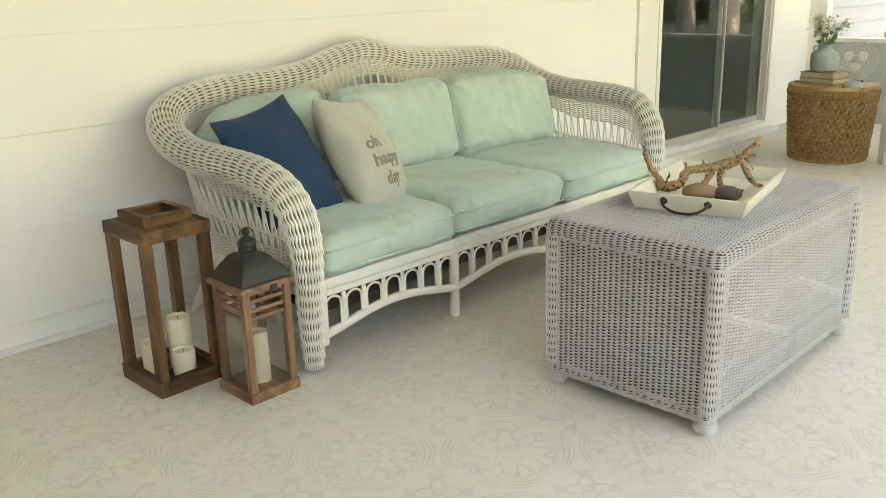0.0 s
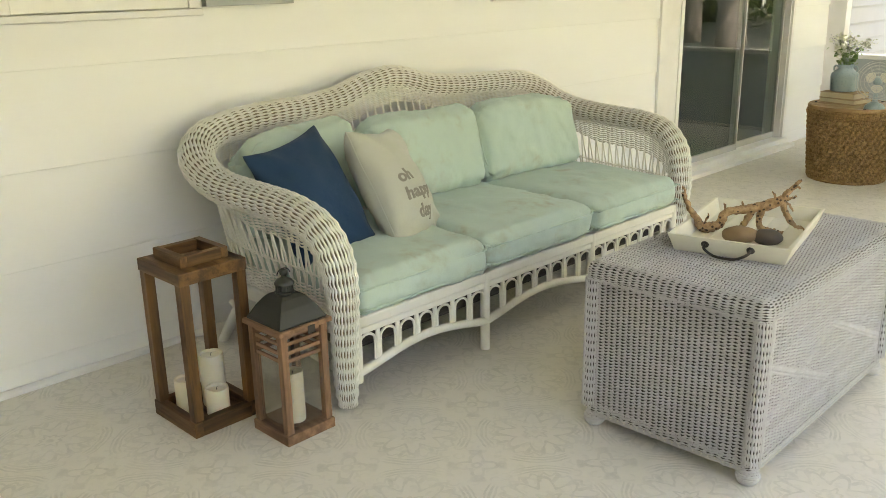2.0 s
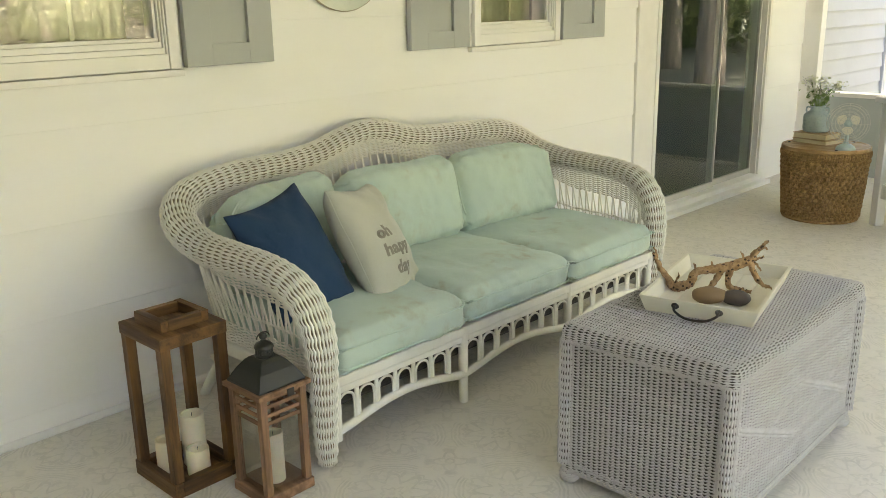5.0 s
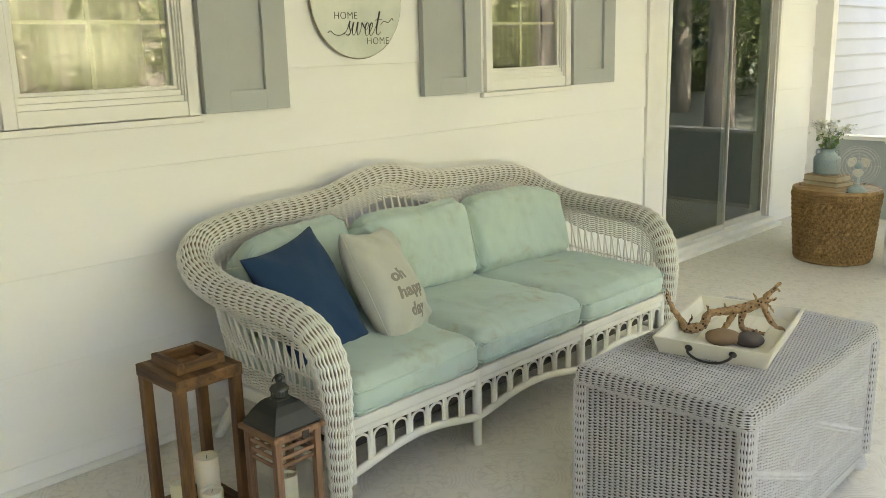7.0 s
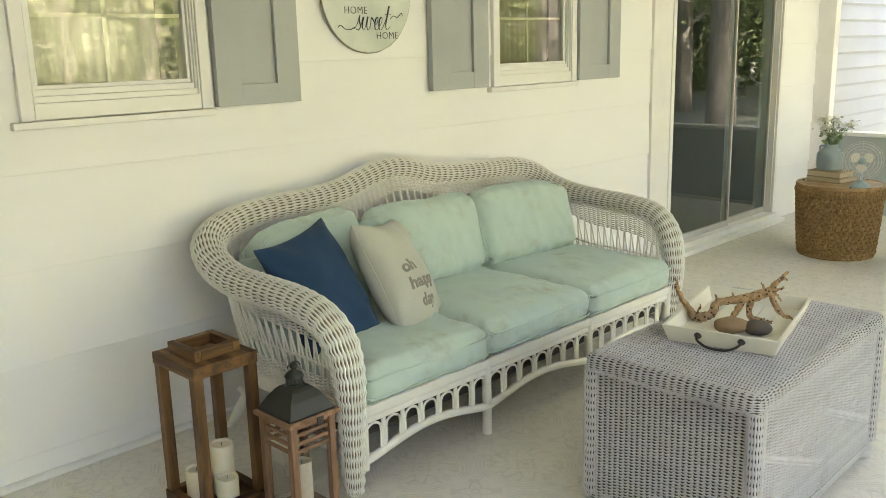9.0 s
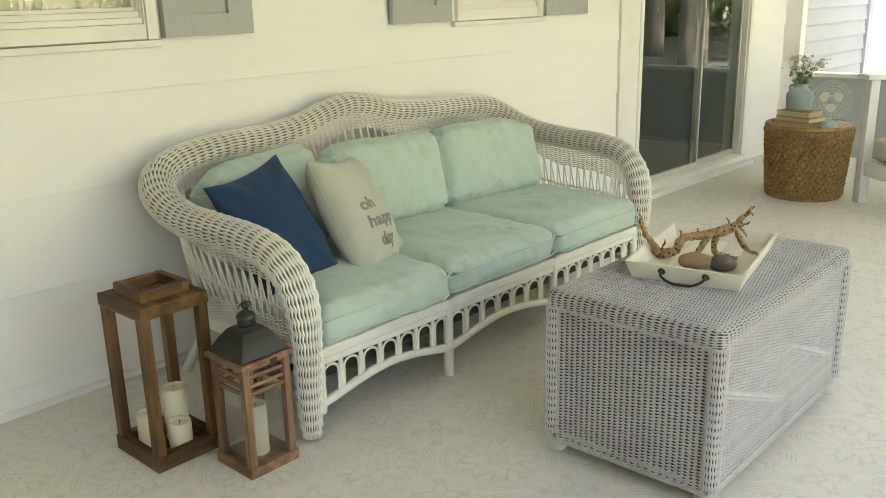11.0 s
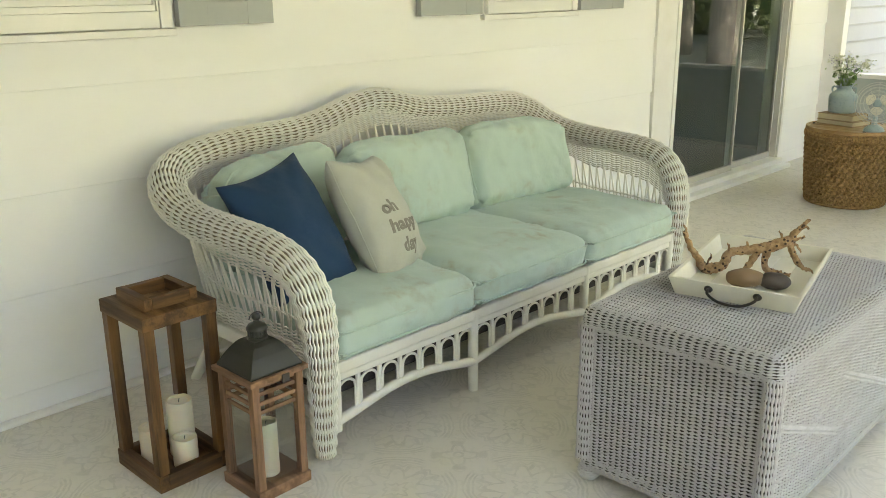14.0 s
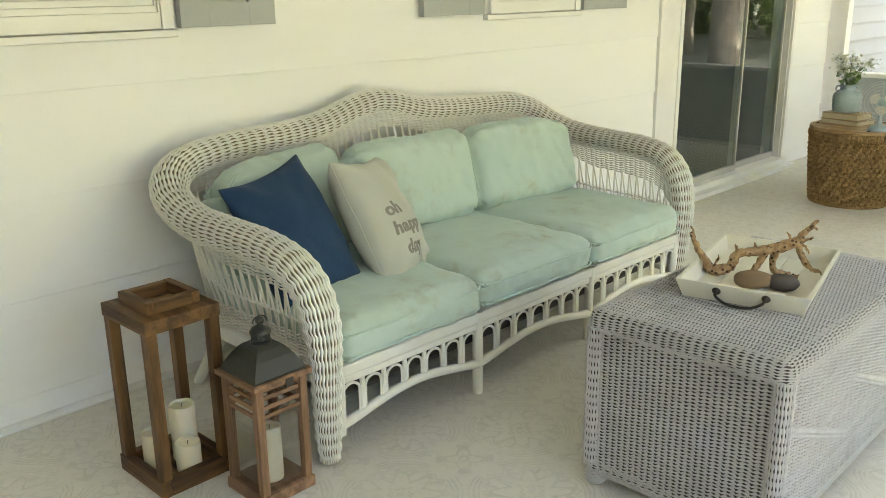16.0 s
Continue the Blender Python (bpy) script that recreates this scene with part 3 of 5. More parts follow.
# ---- the room behind the wall, its dimness put into the colour ----
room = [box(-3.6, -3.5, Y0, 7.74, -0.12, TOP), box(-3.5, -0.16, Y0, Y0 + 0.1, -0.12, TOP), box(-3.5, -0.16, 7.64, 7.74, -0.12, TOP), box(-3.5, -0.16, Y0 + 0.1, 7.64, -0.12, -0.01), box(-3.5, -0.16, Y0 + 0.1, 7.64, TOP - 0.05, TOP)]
# Unseen block added so no sun comes over the room onto the corner post.
structure("wall_upper", box(-3.6, -0.21, Y0, 7.74, TOP, 5.2), M_SIDING, "unseen cream block added above the house to keep the sun off")
structure("wall_inner", joined(room), M_ROOM, "plain room behind the glass, its dimness put into the wall colour")

# ---- end of the porch: corner post, knee wall, outer posts ----
structure("post_corner", box(-0.03, 0.135, 7.752, 7.86, 0.0, TOP, 0.004), M_TRIM, "cream corner post where the wall ends")
structure("wall_knee", box(0.136, X1, 7.765, 7.855, 0.0, 0.665), M_KNEE, "low pale grey wall across the porch's end")
structure("trim_cap", box(0.136, X1, 7.735, 7.885, 0.666, 0.70, 0.005), M_TRIM, "flat white cap on the low wall")
for i, y in enumerate((-1.2, 1.6, 4.6, 7.77)):
    structure("post_outer_%d" % (i + 1), box(X1 - 0.1, X1 - 0.01, y, y + 0.09, 0.702 if y > 7 else 0.001, TOP, 0.004), M_TRIM, "white square post at the porch's edge")
# Unseen wall added to cut the daylight on the porch's left.
structure("wall_outer", box(X1 - 0.01, X1 + 0.11, Y0, -2.3, 0.0, TOP), M_BOUNCE_WARM, "unseen cream wall added on the outer side to dim and warm the left")
structure("wall_back", box(-0.16, X1, Y0 - 0.12, Y0, 0.0, TOP), M_BOUNCE_WARM, "unseen cream wall at the porch's other end, yellowed for warm bounce")

# ---- neighbouring wing ----
wing = tagged(new("wall_wing"), "sunlit white narrow lap siding of the next wing", "wall", "", "structure")
part("sheathing", box(-0.3, -0.016, 8.05, 9.86, -0.45, 3.6), M_WING, wing)
part("corner_board", box(-0.3, 0.02, 9.86, 9.98, -0.45, 3.6, 0.004), M_WING, wing)
for i in range(26):
    part("board", lap_board(8.05, 9.855, -0.25 + 0.147 * i, -0.25 + 0.147 * (i + 1), 0.0, 0.026), M_WING, wing)


# ---- wicker sofa ----
MID = 2.645      # the middle of the sofa's length
LEFT_ARM = [(0.960, 1.607, 0.012, 0.030), (0.961, 1.605, 0.08, 0.038), (0.966, 1.602, 0.22, 0.043), (0.972, 1.600, 0.36, 0.049), (0.966, 1.597, 0.47, 0.055), (0.935, 1.591, 0.565, 0.058),
            (0.86, 1.582, 0.632, 0.058), (0.73, 1.570, 0.664, 0.057), (0.56, 1.552, 0.678, 0.057), (0.41, 1.537, 0.692, 0.059), (0.28, 1.535, 0.735, 0.062), (0.185, 1.575, 0.790, 0.063)]
BACK_ROLL = [(0.135, 1.668, 0.832, 0.060), (0.12, 1.80, 0.858, 0.056), (0.115, 1.95, 0.870, 0.054), (0.112, 2.12, 0.874, 0.053), (0.110, 2.29, 0.893, 0.053), (0.108, 2.42, 0.930, 0.053), (0.108, 2.52, 0.951, 0.053), (0.108, 2.60, 0.957, 0.053),
             (0.108, 2.70, 0.942, 0.053), (0.108, 2.82, 0.908, 0.053), (0.109, 2.95, 0.890, 0.053), (0.110, 3.10, 0.880, 0.053), (0.112, 3.28, 0.874, 0.053), (0.115, 3.44, 0.866, 0.054), (0.12, 3.55, 0.848, 0.055), (0.140, 3.65, 0.806, 0.056)]
RIGHT_ARM = [(0.19, 3.715, 0.752, 0.056), (0.285, 3.752, 0.712, 0.054), (0.41, 3.755, 0.694, 0.053), (0.56, 3.742, 0.688, 0.052), (0.73, 3.722, 0.680, 0.053), (0.86, 3.708, 0.650, 0.055),
             (0.935, 3.699, 0.572, 0.056), (0.966, 3.693, 0.47, 0.053), (0.972, 3.690, 0.36, 0.049), (0.966, 3.688, 0.22, 0.043), (0.961, 3.685, 0.08, 0.038), (0.960, 3.683, 0.012, 0.030)]
RIM = spline(LEFT_ARM + BACK_ROLL + RIGHT_ARM, 10)

sofa = thing("sofa", "long white wicker sofa with a rolled arched back and arms", "sofa", "", pose(0.55, MID, 0))
# Dark inner tube, so the gaps in the roll's weave read as shaded.
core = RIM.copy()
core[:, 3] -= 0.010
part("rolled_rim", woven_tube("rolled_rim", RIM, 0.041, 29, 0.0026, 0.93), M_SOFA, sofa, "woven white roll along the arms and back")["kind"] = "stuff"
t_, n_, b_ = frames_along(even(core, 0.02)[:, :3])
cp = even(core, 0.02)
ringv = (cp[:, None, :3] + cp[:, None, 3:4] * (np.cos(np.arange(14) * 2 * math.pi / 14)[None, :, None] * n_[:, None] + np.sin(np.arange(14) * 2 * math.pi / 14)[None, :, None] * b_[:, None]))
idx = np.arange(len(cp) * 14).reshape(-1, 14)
part("roll_core", from_arrays("roll_core", ringv.reshape(-1, 3), np.stack([idx[:-1], np.roll(idx, -1, 1)[:-1], np.roll(idx, -1, 1)[1:], idx[1:]], -1).reshape(-1, 4)), M_GAP_SHADOW, sofa)

# the panel that hangs from the roll round three sides
U = even(RIM, 0.008)
arc = np.concatenate([[0], np.cumsum(np.linalg.norm(np.diff(U[:, :3], axis=0), axis=1))])
first = int(np.argmax(U[:, 2] > 0.58))
last = len(U) - 1 - int(np.argmax(U[::-1, 2] > 0.58))
U = U[first:last + 1]


def seat_line(p):
    """The seat frame's outline under a place on the roll."""
    x, y = p[0], p[1]
    return np.array([0.33 + 0.60 * np.clip((x - 0.2) / 0.75, 0, 1), np.clip(y, 1.615, 2 * MID - 1.615)])


low = np.array([[*seat_line(p), 0.30] for p in U])
top = U[:, :3].copy()
centre = np.array([0.55, MID])
pull = centre - top[:, :2]
pull /= np.linalg.norm(pull, axis=1)[:, None]
top[:, :2] += pull * 0.034
top[:, 2] -= 0.036


def panel(f):
    """The curve at a fraction f from the roll (0) down to the seat frame (1)."""
    return top + (low - top) * f[:, None] if np.ndim(f) else top + (low - top) * f


height = top[:, 2] - low[:, 2]
band_h = np.clip(0.062 + 0.033 * (U[:, 0] - 0.2) / 0.25, 0.062, 0.095)


def band(h0, h1, rows):
    a = np.clip(h0 / height, 0, 1)
    b = np.clip(h1 / height, 0, 1)
    return np.array([panel(a + (b - a) * k / (rows - 1)) for k in range(rows)])


part("woven_band", woven_sheet("woven_band", band(0.0 * height, 0 * height + band_h, 10), 0.0020, 1.0), M_SOFA, sofa)["kind"] = "stuff"
part("woven_band", woven_sheet("woven_band", band(height - 0.09, height - 0.0, 9), 0.0020, 1.0, seed=2), M_SOFA, sofa)["kind"] = "stuff"


def line_tube(pts, r, sides=6):
    return cane(pts, r, sides, 1, False)


mesh_row = panel((band_h + 0.62 * (height - 0.09 - band_h)) / height)
mesh_row = mesh_row[::4]
tw = []
for ph in (0, math.pi):
    k = np.arange(len(mesh_row))
    q = mesh_row.copy()
    q[:, 2] += 0.0035 * np.cos(k * 1.4 + ph)
    q[:, :2] += pull[::4] * (0.0035 * np.sin(k * 1.4 + ph))[:, None]
    tw.append(line_tube(q, 0.003, 5))
part("twine", joined(tw), M_SOFA, sofa, smooth=180)

stake_bms = []
a_curve, b_curve = panel((band_h - 0.01) / height), panel((height - 0.08) / height)
i = 3
while i + 4 < len(U):
    stake_bms.append(line_tube([a_curve[i], b_curve[i - 3]], 0.0044, 5))
    stake_bms.append(line_tube([a_curve[i] + np.array([0, 0, 0.001]), b_curve[i + 3]], 0.0044, 5))
    i += 6
part("lattice", joined(stake_bms), M_SOFA, sofa, "slender white canes set in open zigzags", smooth=180)
# upright canes at the corners of the back and arms
for y, s in ((1.60, 1), (2 * MID - 1.60, -1)):
    part("back_leg", cane([(0.130, y + 0.035 * s, 0.0), (0.232, y + 0.033 * s, 0.125), (0.362, y + 0.03 * s, 0.268), (0.40, y + 0.03 * s, 0.305)], [0.019, 0.021, 0.021, 0.018]), M_CANE, sofa, smooth=60)
    part("back_post", cane([(0.350, y + 0.03 * s, 0.25), (0.318, y + 0.02 * s, 0.42), (0.275, y + 0.01 * s, 0.58), (0.22, y, 0.73)], [0.014, 0.016, 0.016, 0.014]), M_CANE, sofa, smooth=60)
    part("brace", cane([(0.205, y + 0.045 * s, 0.185), (0.27, y + 0.05 * s, 0.145), (0.40, y + 0.04 * s, 0.10), (0.52, y + 0.03 * s, 0.115)], 0.012), M_CANE, sofa, smooth=60)
    part("side_rail", box(0.37, 0.94, y - 0.005 if s > 0 else y - 0.03, y + 0.03 if s > 0 else y + 0.005, 0.255, 0.305, 0.006), M_CANE, sofa)
    part("side_rail", cane([(0.38, y + 0.03 * s, 0.15), (0.6, y + 0.02 * s, 0.15), (0.95, y + 0.01 * s, 0.125)], 0.015), M_CANE, sofa, smooth=60)
part("back_rail", box(0.31, 0.345, 1.63, 2 * MID - 1.63, 0.255, 0.305, 0.006), M_CANE, sofa)
part("seat_deck", box(0.33, 0.965, 1.632, 2 * MID - 1.632, 0.285, 0.305, 0.004), M_CANE, sofa)

# Dark block added under the seat, so the arches open onto shade.
part("dust_cover", box(0.40, 0.925, 1.66, 2 * MID - 1.66, 0.172, 0.283, 0.02), M_SEAT_SHADOW, sofa, "added dark block standing for the shade under the seat")

# front rails, posts, spindles and arches
FX = 0.972
posts = (1.648, 2.286, 2.972, 2 * MID - 1.648)
part("front_rail", box(FX - 0.022, FX + 0.012, posts[0], posts[3], 0.278, 0.316, 0.006), M_CANE, sofa)
part("front_rail", box(FX - 0.020, FX + 0.007, posts[0], posts[3], 0.252, 0.2765, 0.005), M_CANE, sofa)
for k, y in enumerate(posts):
    lowz = 0.085 if k in (0, 3) else 0.0
    part("front_leg" if lowz == 0 else "post", cane([(FX - 0.004, y, lowz), (FX - 0.004, y, 0.316)], 0.0195, 10), M_CANE, sofa, smooth=60)


def hang(y):
    """Height of the wavy lower rail: up in the middle of each bay."""
    for a, b in zip(posts, posts[1:]):
        if a <= y <= b:
            return 0.117 + 0.046 * max(0.0, math.sin(math.pi * (y - a) / (b - a))) ** 1.3
    return 0.117


for a, b in zip(posts, posts[1:]):
    part("lower_rail", cane([(FX, a + (b - a) * i / 12, hang(a + (b - a) * i / 12)) for i in range(13)], 0.0165, 10, 3), M_CANE, sofa, smooth=60)
    n = 7
    step = (b - a) / n
    for i in range(n):
        c = a + step * (i + 0.5)
        w = step * 0.36
        z0, z1 = hang(c) + 0.008, 0.246
        part("arch", cane([(FX, c - w, z0), (FX, c - w, z1 - w * 0.9), (FX, c - w * 0.72, z1 - w * 0.25), (FX, c, z1), (FX, c + w * 0.72, z1 - w * 0.25), (FX, c + w, z1 - w * 0.9), (FX, c + w, z0)], 0.0048, 6, 4), M_CANE, sofa, smooth=180)
        if i:
            y = a + step * i
            part("spindle", box(FX - 0.006, FX + 0.006, y - 0.0085, y + 0.0085, hang(y) + 0.005, 0.254, 0.003, 1), M_CANE, sofa)


# ---- cushions ----
def soft_box(w, d, h, r, puff, seed, cuts=26, crease=0.0052, pucker=0.0, droop=(0.0, 0.0)):
    """A stuffed cushion: w along y, d along x, h high; round edges, a full top and soft wrinkles."""
    bm = bmesh.new()
    bmesh.ops.create_cube(bm, size=2)
    bmesh.ops.subdivide_edges(bm, edges=bm.edges[:], cuts=cuts, use_grid_fill=True)
    hx, hy, hz = d / 2, w / 2, h / 2
    for v in bm.verts:
        u, q, s = v.co
        p = Vector((u * hx, q * hy, s * hz))
        inner = Vector((max(-hx + r, min(hx - r, p.x)), max(-hy + r, min(hy - r, p.y)), max(-hz + r, min(hz - r, p.z))))
        dv = p - inner
        if dv.length > 1e-6:
            p = inner + dv.normalized() * r
        full = (1 - u ** 4) * (1 - q ** 4)
        side = 1 - s * s
        p.z += math.copysign(puff, s) * abs(s) * full * (1.0 if s > 0 else 0.25)
        p.x += u * side * (0.018 if pucker == 0 else 0.0) * (1 - q * q)
        p.y += q * side * 0.010 * (1 - u * u)
        o = Vector((seed * 3.1, seed * 1.7, 0))
        n1 = noise.noise(p * 5 + o)
        n2 = noise.noise(Vector((p.x * 14, p.y * 9, p.z * 16)) + o)
        ridge = 1 - abs(noise.noise(Vector((p.x * 7, p.y * 11, p.z * 8)) + o * 2))
        p += Vector((u, q, s)).normalized() * (n1 * 0.010 + n2 * crease + (ridge ** 6) * crease * 1.2)
        cut = (u * q) ** 6 * pucker * 1.3
        p.x -= math.copysign(cut, u)
        p.y -= math.copysign(cut, q)
        # upper corners that sag: droop at the first and at the second end
        p.x += max(0.0, -u) ** 2 * (droop[0] * max(0.0, -q) ** 3 + droop[1] * max(0.0, q) ** 3)
        # gathers that run out from the corners
        du, dq = (1 - abs(u)) * hx, (1 - abs(q)) * hy
        p += Vector((0.3 * u, 0.3 * q, s)) * pucker * math.sin(math.atan2(du, dq + 1e-6) * 11 + seed + u + 2 * q) * math.exp(-math.hypot(du, dq) / 0.075) * min(1.0, math.hypot(du, dq) / 0.02)
        p.z += s * pucker * 0.35 * math.sin(q * hy * 75 + 3 * n1 + seed) * math.exp(-du / 0.05)
        v.co = p
    return bm


def loop_path(w, d, z, r):
    pts = []
    for cx, cy, a0 in ((1, 1, 0), (-1, 1, 90), (-1, -1, 180), (1, -1, 270)):
        for a in (0, 30, 60, 90):
            t = radians(a0 + a)
            pts.append((cx * (d / 2 - r) + r * math.cos(t), cy * (w / 2 - r) + r * math.sin(t), z))
    pts.append(pts[0])
    return pts


def cushion(name, label, group, w, d, h, m, seed, puff=0.02, r=0.045, pucker=0.0, droop=(0.0, 0.0)):
    c = thing(name, label, "cushion", group, m, True)
    part("cover", soft_box(w, d, h, r, puff, seed, 40 if pucker > 0.005 else 30, pucker=pucker, droop=droop), M_MINT, c, smooth=180)
    grow = 0.010 if pucker == 0 else -0.034
    for z in (-h * 0.27, h * 0.27) if pucker == 0 else (h * 0.34,):
        part("piping", cane(loop_path(w + grow, d + grow * 2.2, z, r + 0.012 + pucker * 2), 0.0042, 6, 3), M_MINT, c, smooth=180)
    return c


SEAT = "seat cushions of the sofa"
for k, (a, b, lift) in enumerate(((1.652, 2.282, 0.0), (2.288, 2.955, 0.004), (2.962, 3.632, 0.002))):
    cushion("seat_cushion", ("faded mint cotton seat cushion with brown stains", "faded mint seat cushion with a sagging crease", "faded mint cotton seat cushion")[k], SEAT,
            b - a, 0.70, 0.135, pose(0.645, (a + b) / 2, 0.384 + lift, 0, 0.8, 0), k + 1)
BACK = "back cushions of the sofa"
for k, (a, b, top_z, rz) in enumerate(((1.632, 2.235, 0.895, 9), (2.235, 2.935, 0.868, 0), (2.94, 3.615, 0.85, -5))):
    cushion("back_cushion", ("puckered mint back cushion behind two pillows", "plump mint back cushion with a tucked corner", "plump mint cotton back cushion")[k], BACK,
            b - a, 0.40, 0.15, pose(0.315, (a + b) / 2, 0.625 + (top_z - 0.85) / 2, 0, 74, 0) if k == 1 else pose(0.325, (a + b) / 2, 0.625 + (top_z - 0.85) / 2, 0, 74, rz), k + 5, 0.026, 0.073, 0.011, ((0.085, -0.02), (0.02, 0.0), (0.015, 0.075))[k])


def pillow_height(u, v, thick):
    return thick * max(0.0, (1 - u * u) * (1 - v * v)) ** 0.42


def pillow_z(u, v, x, y, thick, seed, side):
    w = noise.noise(Vector((x * 9 + seed, y * 9, side * 2))) * 0.5 + noise.noise(Vector((x * 22, y * 22 + seed, side))) * 0.25
    fold = (abs(u) * abs(v)) ** 1.5 * math.sin(9 * (abs(u) - abs(v)) + seed) * 0.36 + 0.07 * math.sin(5 * u + 3 * v * v + seed)
    return side * pillow_height(u, v, thick) * (1 + 0.17 * w + fold) + noise.noise(Vector((x * 6, y * 6, seed))) * 0.012


def pillow_mesh(a, b, thick, seed, n=34, shear=0.0):
    bm = bmesh.new()
    sheets = []
    for side in (1, -1):
        rows = []
        for i in range(n + 1):
            row = []
            for j in range(n + 1):
                u, v = math.sin((i / n - 0.5) * math.pi), math.sin((j / n - 0.5) * math.pi)
                x, y = a * u * (1 - 0.10 * (1 - v * v) * u * u), b * v * (1 - 0.10 * (1 - u * u) * v * v)
                z = pillow_z(u, v, x, y, thick, seed, side)
                row.append(bm.verts.new((x + shear * y, y, z)))
            rows.append(row)
        sheets.append(rows)
        for i in range(n):
            for j in range(n):
                f = (rows[i][j], rows[i + 1][j], rows[i + 1][j + 1], rows[i][j + 1])
                bm.faces.new(f if side > 0 else f[::-1])
    bmesh.ops.remove_doubles(bm, verts=bm.verts[:], dist=0.0006)
    return bm


def frame_of(centre, right, down):
    """A pose whose x runs along right and whose y runs up, against down."""
    x = Vector(right).normalized()
    y = (-Vector(down)).normalized()
    y = (y - x * (x @ y)).normalized()
    m = Matrix((x, y, x.cross(y))).transposed().to_4x4()
    m.translation = centre
    return m


def edge_seam(a, b, seed, shear=0.0, n=20):
    pts = []
    for side in range(4):
        for i in range(n):
            k = i / n * 2 - 1
            u, v = ((k, -1), (1, k), (-k, 1), (-1, -k))[side]
            x, y = a * u * (1 - 0.10 * (1 - v * v) * u * u), b * v * (1 - 0.10 * (1 - u * u) * v * v)
            pts.append((x + shear * y, y, noise.noise(Vector((x * 6, y * 6, seed))) * 0.012))
    pts.append(pts[0])
    return pts


blue = thing("throw_pillow", "plain navy blue linen throw pillow leaning in the sofa's corner", "pillow", "pillows on the sofa", frame_of((0.553, 1.814, 0.614), (-0.19, 0.97, 0.15), (0.58, -0.10, -0.81)), True)
part("cover", pillow_mesh(0.192, 0.254, 0.092, 3, shear=0.15), M_NAVY, blue, smooth=180)
part("seam", cane(edge_seam(0.190, 0.254, 3, 0.15), 0.0026, 6, 1, False), M_NAVY, blue, smooth=180)
grey = thing("throw_pillow", "pale grey-cream pillow printed with the words oh happy day", "pillow", "pillows on the sofa", frame_of((0.597, 2.174, 0.598), (-0.42, 0.90, -0.13), (0.47, 0.13, -0.87)), True)
PA, PB, PT = 0.197, 0.252, 0.112
part("cover", pillow_mesh(PA, PB, PT, 8), M_CREAM, grey, smooth=180)
part("seam", cane(edge_seam(PA, PB, 8), 0.0022, 6, 1, False), M_CREAM, grey, smooth=180)
for word, cx, cy in (("oh", -0.084, 0.022), ("happy", -0.034, -0.050), ("day", -0.052, -0.128)):
    me = letters(word, 0.068, 0.0008, 0, 1.06, 0.0022)
    for v in me.vertices:
        x, y = v.co.x + cx, v.co.y + cy
        s, q = x / PA, y / PB
        for _ in range(5):
            s, q = min(0.99, x / PA / (1 - 0.10 * (1 - q * q) * s * s)), q
            q = max(-0.99, y / PB / (1 - 0.10 * (1 - s * s) * q * q))
        v.co = Vector((x, y, pillow_z(s, q, x, y, PT, 8, 1) + 0.0012 + v.co.z))
    part("printed_word", me, M_INK, grey, "taupe printed word %s" % word)

# ---- wicker chest ----
chest = thing("wicker_chest", "greyish-white wicker trunk used as a coffee table, lid shut", "chest", "", pose(1.878, 2.568, 0, 0, 0, 0.6) @ Matrix.Diagonal((0.978, 0.988, 1.026, 1)), True)
CX, CY, CB, CT = 0.282, 0.502, 0.046, 0.484      # half sizes of the body, its bottom and top
# Inner box coloured as shade, seen through the gaps of the weave.
part("lining", box(-CX + 0.006, CX - 0.006, -CY + 0.006, CY - 0.006, CB, CT), M_CHEST_SHADOW, chest, "dark inner box standing for shade in the gaps between strands")


def wall_grid(p0, p1, z0, z1, stake, row):
    p0, p1 = np.array(p0), np.array(p1)
    n = int(round(np.linalg.norm(p1 - p0) / stake)) * 4 + 1
    r = int(round((z1 - z0) / row)) + 1
    u = np.linspace(0, 1, n)
    return np.array([[[*(p0 + (p1 - p0) * s), z] for s in u] for z in np.linspace(z0, z1, r)])


STAKE, ROW = 0.0205, 0.0100
for a, b in (((CX, -CY), (CX, CY)), ((-CX, -CY), (CX, -CY)), ((CX, CY), (-CX, CY)), ((-CX, CY), (-CX, -CY))):
    part("woven_panel", woven_sheet("woven_panel", wall_grid(a, b, CB + 0.02, CT - 0.004, STAKE, ROW), 0.0022, 1.02, slot=0.38, sway=0.23), M_TRUNK, chest)["kind"] = "stuff"
